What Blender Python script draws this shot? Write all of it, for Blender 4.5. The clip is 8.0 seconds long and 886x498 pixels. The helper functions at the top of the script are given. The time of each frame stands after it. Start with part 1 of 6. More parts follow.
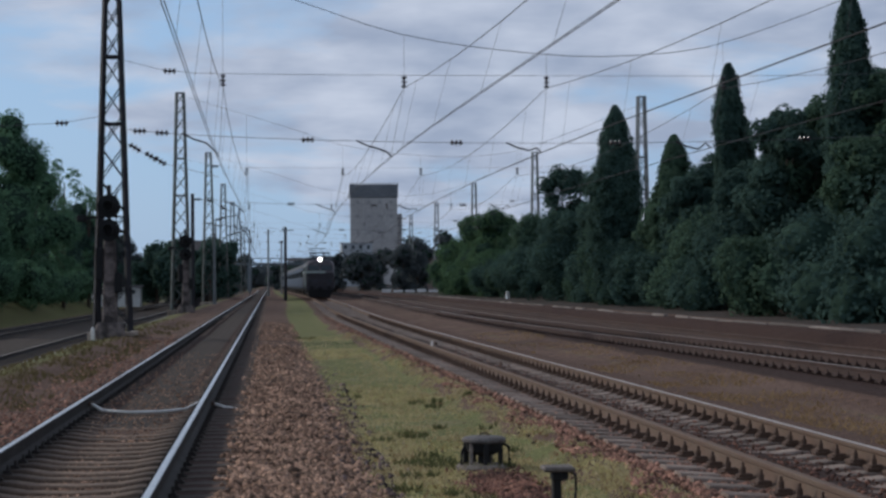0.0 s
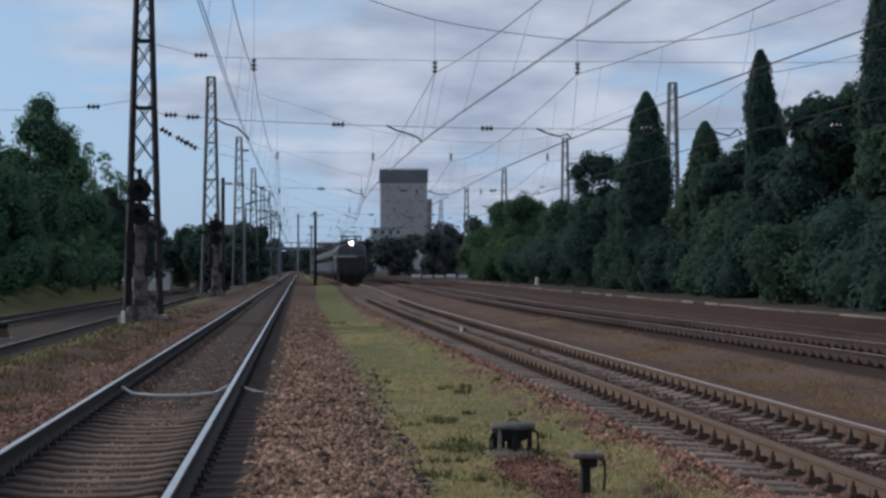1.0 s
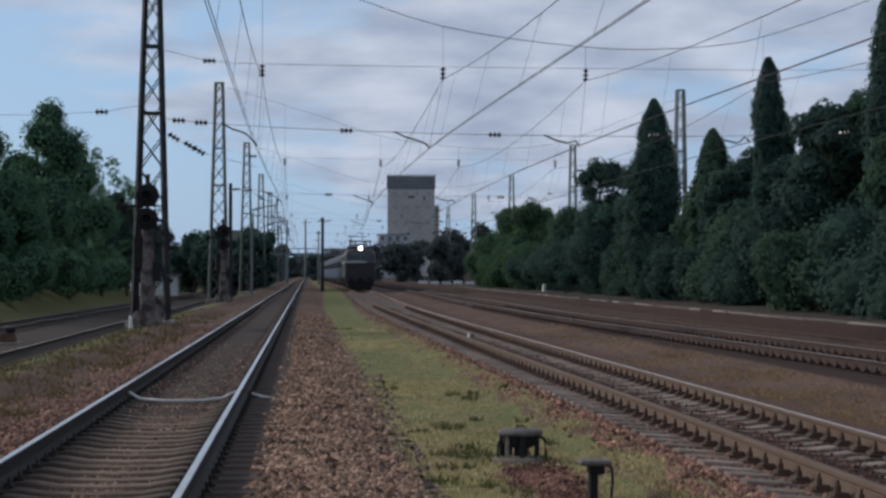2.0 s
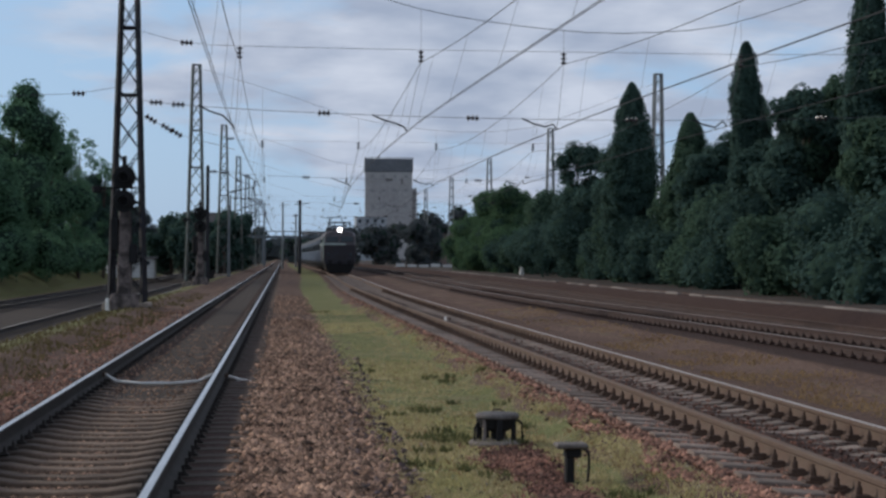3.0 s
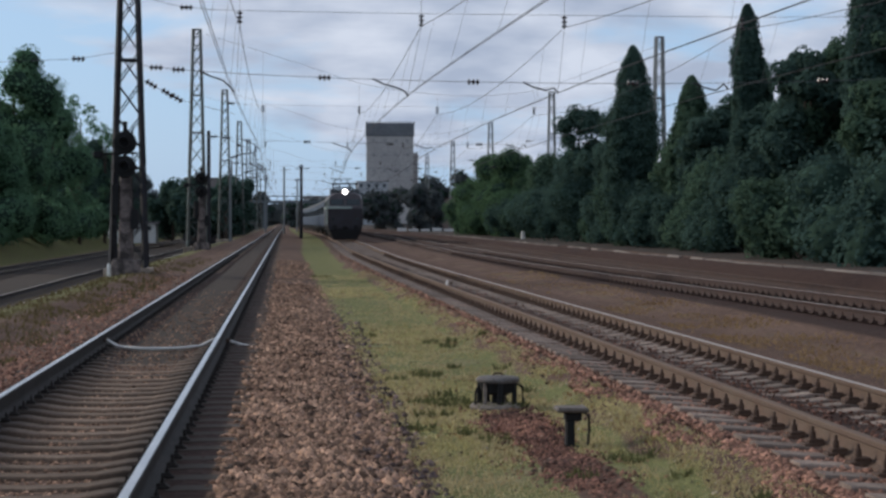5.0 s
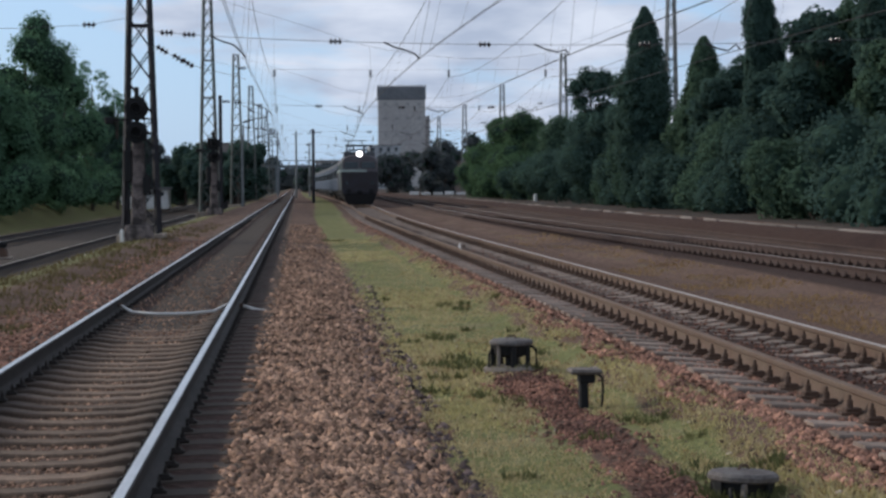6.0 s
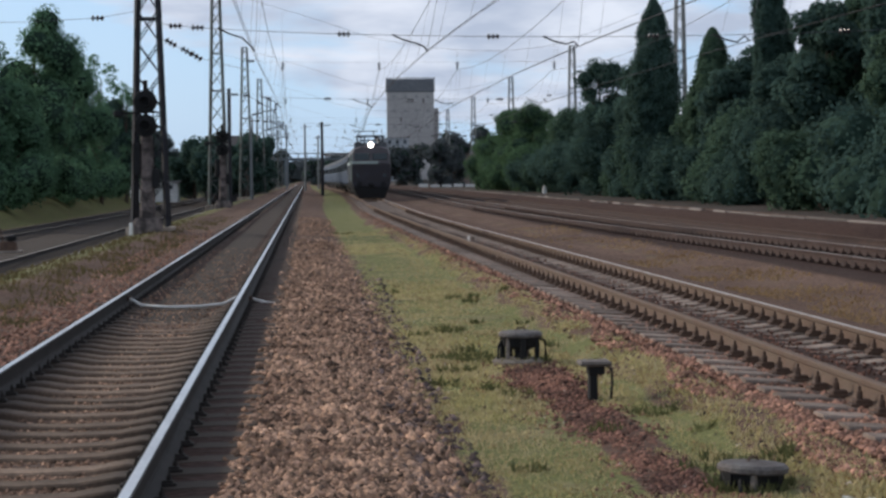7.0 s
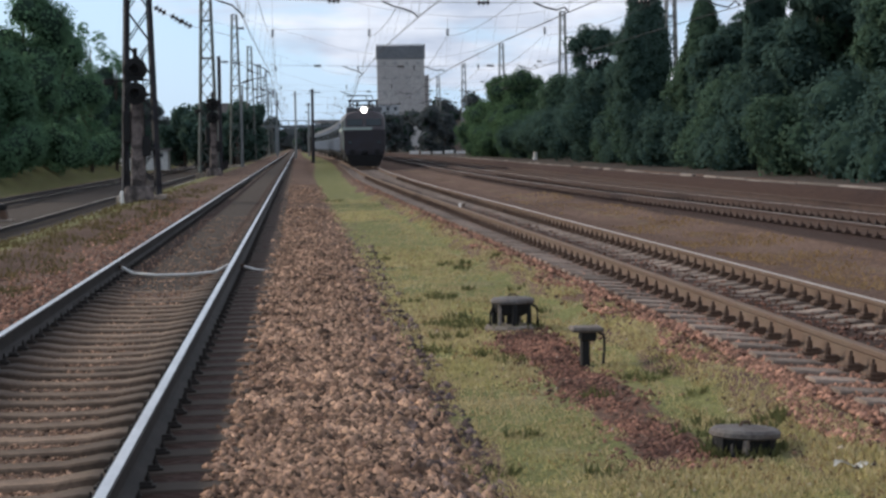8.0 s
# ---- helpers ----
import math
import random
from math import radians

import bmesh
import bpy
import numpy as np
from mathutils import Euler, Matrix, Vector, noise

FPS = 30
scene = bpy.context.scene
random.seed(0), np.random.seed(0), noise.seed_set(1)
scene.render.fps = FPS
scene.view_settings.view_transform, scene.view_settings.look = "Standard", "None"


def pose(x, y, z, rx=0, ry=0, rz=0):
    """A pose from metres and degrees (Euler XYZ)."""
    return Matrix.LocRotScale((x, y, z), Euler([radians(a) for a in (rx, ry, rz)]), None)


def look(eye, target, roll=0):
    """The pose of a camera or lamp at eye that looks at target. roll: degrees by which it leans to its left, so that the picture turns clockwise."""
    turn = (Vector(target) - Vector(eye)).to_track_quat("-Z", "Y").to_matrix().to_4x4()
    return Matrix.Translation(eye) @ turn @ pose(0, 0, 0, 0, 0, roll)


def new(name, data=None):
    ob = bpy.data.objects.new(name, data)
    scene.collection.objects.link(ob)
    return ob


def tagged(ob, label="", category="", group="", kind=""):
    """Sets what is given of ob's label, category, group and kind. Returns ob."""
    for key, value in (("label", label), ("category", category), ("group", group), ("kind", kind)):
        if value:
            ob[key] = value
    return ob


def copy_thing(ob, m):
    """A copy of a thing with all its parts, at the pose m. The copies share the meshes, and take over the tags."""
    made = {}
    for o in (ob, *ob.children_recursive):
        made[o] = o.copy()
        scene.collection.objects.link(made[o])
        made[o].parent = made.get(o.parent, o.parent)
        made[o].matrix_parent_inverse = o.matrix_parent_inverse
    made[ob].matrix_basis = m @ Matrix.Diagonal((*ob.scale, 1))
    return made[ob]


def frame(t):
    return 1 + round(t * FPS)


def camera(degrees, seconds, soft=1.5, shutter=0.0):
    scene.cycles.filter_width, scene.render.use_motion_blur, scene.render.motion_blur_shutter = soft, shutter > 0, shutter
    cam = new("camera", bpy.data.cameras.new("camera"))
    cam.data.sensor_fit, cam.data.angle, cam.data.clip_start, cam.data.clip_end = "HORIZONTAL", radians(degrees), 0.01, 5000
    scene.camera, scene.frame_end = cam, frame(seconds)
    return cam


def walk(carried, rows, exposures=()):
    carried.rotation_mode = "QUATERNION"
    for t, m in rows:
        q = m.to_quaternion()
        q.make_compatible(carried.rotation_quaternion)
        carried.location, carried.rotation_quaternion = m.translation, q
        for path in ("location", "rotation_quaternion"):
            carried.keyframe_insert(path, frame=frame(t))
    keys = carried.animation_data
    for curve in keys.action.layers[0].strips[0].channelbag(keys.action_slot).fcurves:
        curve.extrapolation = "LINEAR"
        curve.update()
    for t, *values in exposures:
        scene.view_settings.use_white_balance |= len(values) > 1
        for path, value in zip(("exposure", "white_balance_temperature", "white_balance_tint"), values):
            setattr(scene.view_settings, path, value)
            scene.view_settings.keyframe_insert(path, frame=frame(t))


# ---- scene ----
cam = camera(27.96, 8.0, soft=2.75)
ROWS = [
    (0.0, 0.000, -0.020, 1.712, 91.083, 0.380, -5.544),
    (0.2, -0.004, -0.014, 1.714, 89.844, -0.067, -6.076),
    (0.5, -0.011, -0.006, 1.717, 90.178, 0.175, -5.035),
    (0.8, -0.007, -0.008, 1.716, 89.919, 0.275, -4.592),
    (1.0, -0.004, -0.010, 1.716, 90.616, 0.022, -4.596),
    (1.2, -0.006, -0.010, 1.715, 90.864, -0.034, -4.518),
    (2.3, -0.016, -0.007, 1.713, 90.749, -0.294, -4.287),
    (2.5, -0.018, -0.007, 1.712, 90.342, -0.513, -4.387),
    (2.8, -0.015, -0.005, 1.714, 90.165, -0.380, -4.855),
    (3.0, -0.013, -0.004, 1.716, 90.281, -0.369, -5.097),
    (3.2, -0.011, 0.002, 1.716, 89.961, -0.101, -5.310),
    (3.5, -0.007, 0.012, 1.715, 89.258, -0.366, -5.282),
    (3.7, -0.007, 0.008, 1.716, 88.929, -0.351, -4.708),
    (4.0, -0.007, 0.001, 1.718, 89.655, -0.577, -5.068),
    (4.2, -0.004, -0.004, 1.718, 89.679, -0.338, -5.040),
    (4.5, 0.001, -0.011, 1.718, 89.496, -0.187, -5.138),
    (4.7, 0.001, -0.011, 1.718, 89.286, -0.200, -5.057),
    (5.8, 0.002, -0.009, 1.717, 88.619, 0.129, -4.948),
    (6.0, 0.002, -0.009, 1.717, 87.945, 0.326, -4.648),
    (6.2, 0.005, -0.005, 1.715, 87.145, 0.307, -4.319),
    (6.5, 0.010, 0.002, 1.712, 86.994, 0.340, -4.724),
    (6.8, 0.007, -0.000, 1.714, 87.574, 0.309, -4.813),
    (7.0, 0.005, -0.002, 1.715, 87.703, 0.494, -4.360),
    (7.2, 0.005, 0.004, 1.716, 87.463, 0.752, -4.260),
    (7.5, 0.005, 0.014, 1.717, 86.423, 0.769, -4.201),
    (7.8, 0.002, 0.006, 1.716, 87.130, 0.626, -4.685),
    (8.0, 0.000, 0.000, 1.715, 86.632, 0.749, -4.657),
]
walk(cam, [(t, pose(x, y, z, rx, ry, rz)) for t, x, y, z, rx, ry, rz in ROWS], exposures=[
    (0.0, -0.48, 5880, 10), (1.0, -0.44, 5940, 10), (2.5, -0.42, 6000, 10), (4.5, -0.25, 6100, 10), (6.0, -0.11, 6100, 10), (6.5, 0.08, 6250, 10), (7.0, 0.0, 6250, 10), (7.5, 0.15, 6350, 10), (8.0, 0.2, 6400, 10)])

# ---------------------------------------------------------------- world and sun
SUN_AZ, SUN_EL = -62.0, 23.0          # degrees; azimuth from +y towards +x


def build_world():
    world = bpy.data.worlds.new("sky")
    scene.world = world
    world.use_nodes = True
    nt = world.node_tree
    n, l = nt.nodes, nt.links
    n.clear()
    out = n.new("ShaderNodeOutputWorld")
    bg = n.new("ShaderNodeBackground")
    bg.inputs["Strength"].default_value = 0.122
    sky = n.new("ShaderNodeTexSky")
    sky.sky_type = "NISHITA"
    sky.sun_disc = False
    sky.sun_elevation, sky.sun_rotation = radians(SUN_EL), radians(SUN_AZ)
    sky.air_density, sky.dust_density, sky.ozone_density = 1.0, 1.2, 1.6
    tc = n.new("ShaderNodeTexCoord")
    sep = n.new("ShaderNodeSeparateXYZ")
    l.new(tc.outputs["Generated"], sep.inputs[0])

    def math_node(op, a, b=None):
        m = n.new("ShaderNodeMath")
        m.operation = op
        for i, v in enumerate((a, b)):
            if v is None:
                continue
            if isinstance(v, (int, float)):
                m.inputs[i].default_value = v
            else:
                l.new(v, m.inputs[i])
        return m.outputs[0]

    # cloud layer: direction projected on a flat sheet overhead
    zz = math_node("ADD", math_node("MAXIMUM", sep.outputs["Z"], 0.0), 0.2)
    cx, cy = math_node("DIVIDE", sep.outputs["X"], zz), math_node("DIVIDE", sep.outputs["Y"], zz)
    comb = n.new("ShaderNodeCombineXYZ")
    l.new(cx, comb.inputs[0]), l.new(cy, comb.inputs[1])
    big = n.new("ShaderNodeTexNoise")
    big.inputs["Scale"].default_value, big.inputs["Detail"].default_value = 2.0, 7.0
    big.inputs["Roughness"].default_value, big.inputs["Distortion"].default_value = 0.55, 0.3
    l.new(comb.outputs[0], big.inputs["Vector"])
    fine = n.new("ShaderNodeTexNoise")
    fine.inputs["Scale"].default_value, fine.inputs["Detail"].default_value = 4.2, 6.0
    l.new(comb.outputs[0], fine.inputs["Vector"])
    # thinner towards the horizon and towards the left of the track
    edge = math_node("MULTIPLY", math_node("ADD", sep.outputs["Z"], -0.088), 3.2)
    side = math_node("MULTIPLY", math_node("ADD", sep.outputs["X"], 0.03), 1.5)
    edge = math_node("MINIMUM", math_node("ADD", edge, side), 0.16)
    cover = math_node("ADD", big.outputs[0], edge)
    ramp = n.new("ShaderNodeValToRGB")
    ramp.color_ramp.elements[0].position, ramp.color_ramp.elements[1].position = 0.45, 0.6
    l.new(cover, ramp.inputs[0])
    shade = n.new("ShaderNodeValToRGB")
    shade.color_ramp.elements[0].position, shade.color_ramp.elements[1].position = 0.36, 0.66
    shade.color_ramp.elements[0].color = (4.0, 4.5, 5.5, 1)
    shade.color_ramp.elements[1].color = (6.5, 6.8, 7.5, 1)
    l.new(fine.outputs[0], shade.inputs[0])
    # a little haze whitens the clear sky
    haze = n.new("ShaderNodeMix")
    haze.data_type = "RGBA"
    haze.inputs[0].default_value = 0.72
    l.new(sky.outputs[0], haze.inputs[6])
    haze.inputs[7].default_value = (4.3, 6.1, 8.4, 1)
    mix = n.new("ShaderNodeMix")
    mix.data_type = "RGBA"
    l.new(ramp.outputs[0], mix.inputs[0])
    l.new(haze.outputs[2], mix.inputs[6])
    l.new(shade.outputs[0], mix.inputs[7])
    deck = n.new("ShaderNodeMapRange")
    deck.interpolation_type = "SMOOTHSTEP"
    deck.inputs["From Min"].default_value, deck.inputs["From Max"].default_value = 0.15, 0.5
    deck.inputs["To Min"].default_value, deck.inputs["To Max"].default_value = 1.0, 0.78
    l.new(sep.outputs["Z"], deck.inputs["Value"])
    dim = n.new("ShaderNodeVectorMath")
    dim.operation = "SCALE"
    l.new(mix.outputs[2], dim.inputs[0]), l.new(deck.outputs[0], dim.inputs["Scale"])
    l.new(dim.outputs[0], bg.inputs[0])
    l.new(bg.outputs[0], out.inputs[0])


build_world()
sun = new("sun", bpy.data.lights.new("sun", "SUN"))
sun.data.energy, sun.data.angle, sun.data.color = 2.8, radians(6), (1.0, 0.88, 0.73)
_a, _e = radians(SUN_AZ), radians(SUN_EL)
sun.matrix_world = look((60 * math.sin(_a) * math.cos(_e), 60 * math.cos(_a) * math.cos(_e), 60 * math.sin(_e)), (0, 0, 0))


# ---------------------------------------------------------------- materials
def material(name, base, rough=0.8, metal=0.0, vary=0.25, scale=8.0, fine=60.0, bump=0.15, second=None, spots=0.5, per="none", spec=0.3):
    """Principled surface with stains at a large scale, grain at a small one, and relief."""
    m = bpy.data.materials.new(name)
    m.use_nodes = True
    n, l = m.node_tree.nodes, m.node_tree.links
    p = n["Principled BSDF"]
    p.inputs["Roughness"].default_value, p.inputs["Metallic"].default_value = rough, metal
    p.inputs["Specular IOR Level"].default_value = spec
    tc = n.new("ShaderNodeTexCoord")
    big = n.new("ShaderNodeTexNoise")
    big.inputs["Scale"].default_value, big.inputs["Detail"].default_value = scale, 5
    small = n.new("ShaderNodeTexNoise")
    small.inputs["Scale"].default_value, small.inputs["Detail"].default_value = fine, 3
    l.new(tc.outputs["Object"], big.inputs["Vector"]), l.new(tc.outputs["Object"], small.inputs["Vector"])
    ramp = n.new("ShaderNodeValToRGB")
    ramp.color_ramp.elements[0].position, ramp.color_ramp.elements[1].position = 0.5 - 0.3 * spots, 0.5 + 0.3 * spots
    dark = second if second else tuple(c * (1 - vary) for c in base)
    ramp.color_ramp.elements[0].color, ramp.color_ramp.elements[1].color = (*dark, 1), (*base, 1)
    l.new(big.outputs[0], ramp.inputs[0])
    hsv = n.new("ShaderNodeHueSaturation")
    l.new(ramp.outputs[0], hsv.inputs["Color"])
    grain = n.new("ShaderNodeMapRange")
    grain.inputs["From Min"].default_value, grain.inputs["From Max"].default_value = 0.3, 0.7
    grain.inputs["To Min"].default_value, grain.inputs["To Max"].default_value = 1 - vary, 1 + vary
    l.new(small.outputs[0], grain.inputs["Value"])
    value = grain.outputs[0]
    if per != "none":
        src = n.new("ShaderNodeNewGeometry").outputs["Random Per Island"] if per == "island" else n.new("ShaderNodeObjectInfo").outputs["Random"]
        r = n.new("ShaderNodeMapRange")
        r.inputs["To Min"].default_value, r.inputs["To Max"].default_value = 1 - 1.6 * vary, 1 + 1.6 * vary
        l.new(src, r.inputs["Value"])
        mul = n.new("ShaderNodeMath")
        mul.operation = "MULTIPLY"
        l.new(value, mul.inputs[0]), l.new(r.outputs[0], mul.inputs[1])
        value = mul.outputs[0]
    l.new(value, hsv.inputs["Value"])
    l.new(hsv.outputs[0], p.inputs["Base Color"])
    if bump:
        b = n.new("ShaderNodeBump")
        b.inputs["Strength"].default_value, b.inputs["Distance"].default_value = bump, 0.02
        l.new(small.outputs[0], b.inputs["Height"]), l.new(b.outputs[0], p.inputs["Normal"])
    return m


def oil_and_shade(m):
    """Oil and brake dust on both sides of the rail seats, with the rails' shade painted in."""
    n, l = m.node_tree.nodes, m.node_tree.links
    p = n["Principled BSDF"]
    src = p.inputs["Base Color"].links[0].from_socket
    tc = n.new("ShaderNodeTexCoord")
    sep = n.new("ShaderNodeSeparateXYZ")
    l.new(tc.outputs["Object"], sep.inputs[0])
    a = n.new("ShaderNodeMath")
    a.operation = "ABSOLUTE"
    l.new(sep.outputs["X"], a.inputs[0])
    b = n.new("ShaderNodeMath")
    b.operation = "SUBTRACT"
    l.new(a.outputs[0], b.inputs[0])
    b.inputs[1].default_value = 0.85
    outer = n.new("ShaderNodeMath")
    outer.operation = "MULTIPLY"
    l.new(b.outputs[0], outer.inputs[0])
    outer.inputs[1].default_value = 0.5
    inner = n.new("ShaderNodeMath")
    inner.operation = "MULTIPLY"
    l.new(b.outputs[0], inner.inputs[0])
    inner.inputs[1].default_value = -1.0
    c = n.new("ShaderNodeMath")
    c.operation = "MAXIMUM"
    l.new(outer.outputs[0], c.inputs[0]), l.new(inner.outputs[0], c.inputs[1])
    r = n.new("ShaderNodeMapRange")
    r.interpolation_type = "SMOOTHSTEP"
    r.inputs["From Min"].default_value, r.inputs["From Max"].default_value = 0.15, 0.52
    r.inputs["To Min"].default_value, r.inputs["To Max"].default_value = 0.88, 0.0
    l.new(c.outputs[0], r.inputs["Value"])
    x = n.new("ShaderNodeMix")
    x.data_type = "RGBA"
    l.new(r.outputs[0], x.inputs[0]), l.new(src, x.inputs[6])
    x.inputs[7].default_value = (0.034, 0.027, 0.023, 1)
    l.new(x.outputs[2], p.inputs["Base Color"])


def leaf_material(name, a, b, thin=0.35):
    m = material(name, a, rough=0.95, vary=0.1, scale=0.35, fine=3.0, bump=0, second=b, per="island", spec=0.0)
    n, l = m.node_tree.nodes, m.node_tree.links
    p, out = n["Principled BSDF"], n["Material Output"]
    thru = n.new("ShaderNodeBsdfTranslucent")
    l.new(p.inputs["Base Color"].links[0].from_socket, thru.inputs["Color"])
    mix = n.new("ShaderNodeMixShader")
    mix.inputs[0].default_value = thin
    l.new(p.outputs[0], mix.inputs[1]), l.new(thru.outputs[0], mix.inputs[2]), l.new(mix.outputs[0], out.inputs["Surface"])
    return m


def glow(name, colour, strength):
    m = bpy.data.materials.new(name)
    m.use_nodes = True
    p = m.node_tree.nodes["Principled BSDF"]
    p.inputs["Base Color"].default_value = (0.8, 0.8, 0.8, 1)
    p.inputs["Emission Color"].default_value, p.inputs["Emission Strength"].default_value = (*colour, 1), strength
    return m


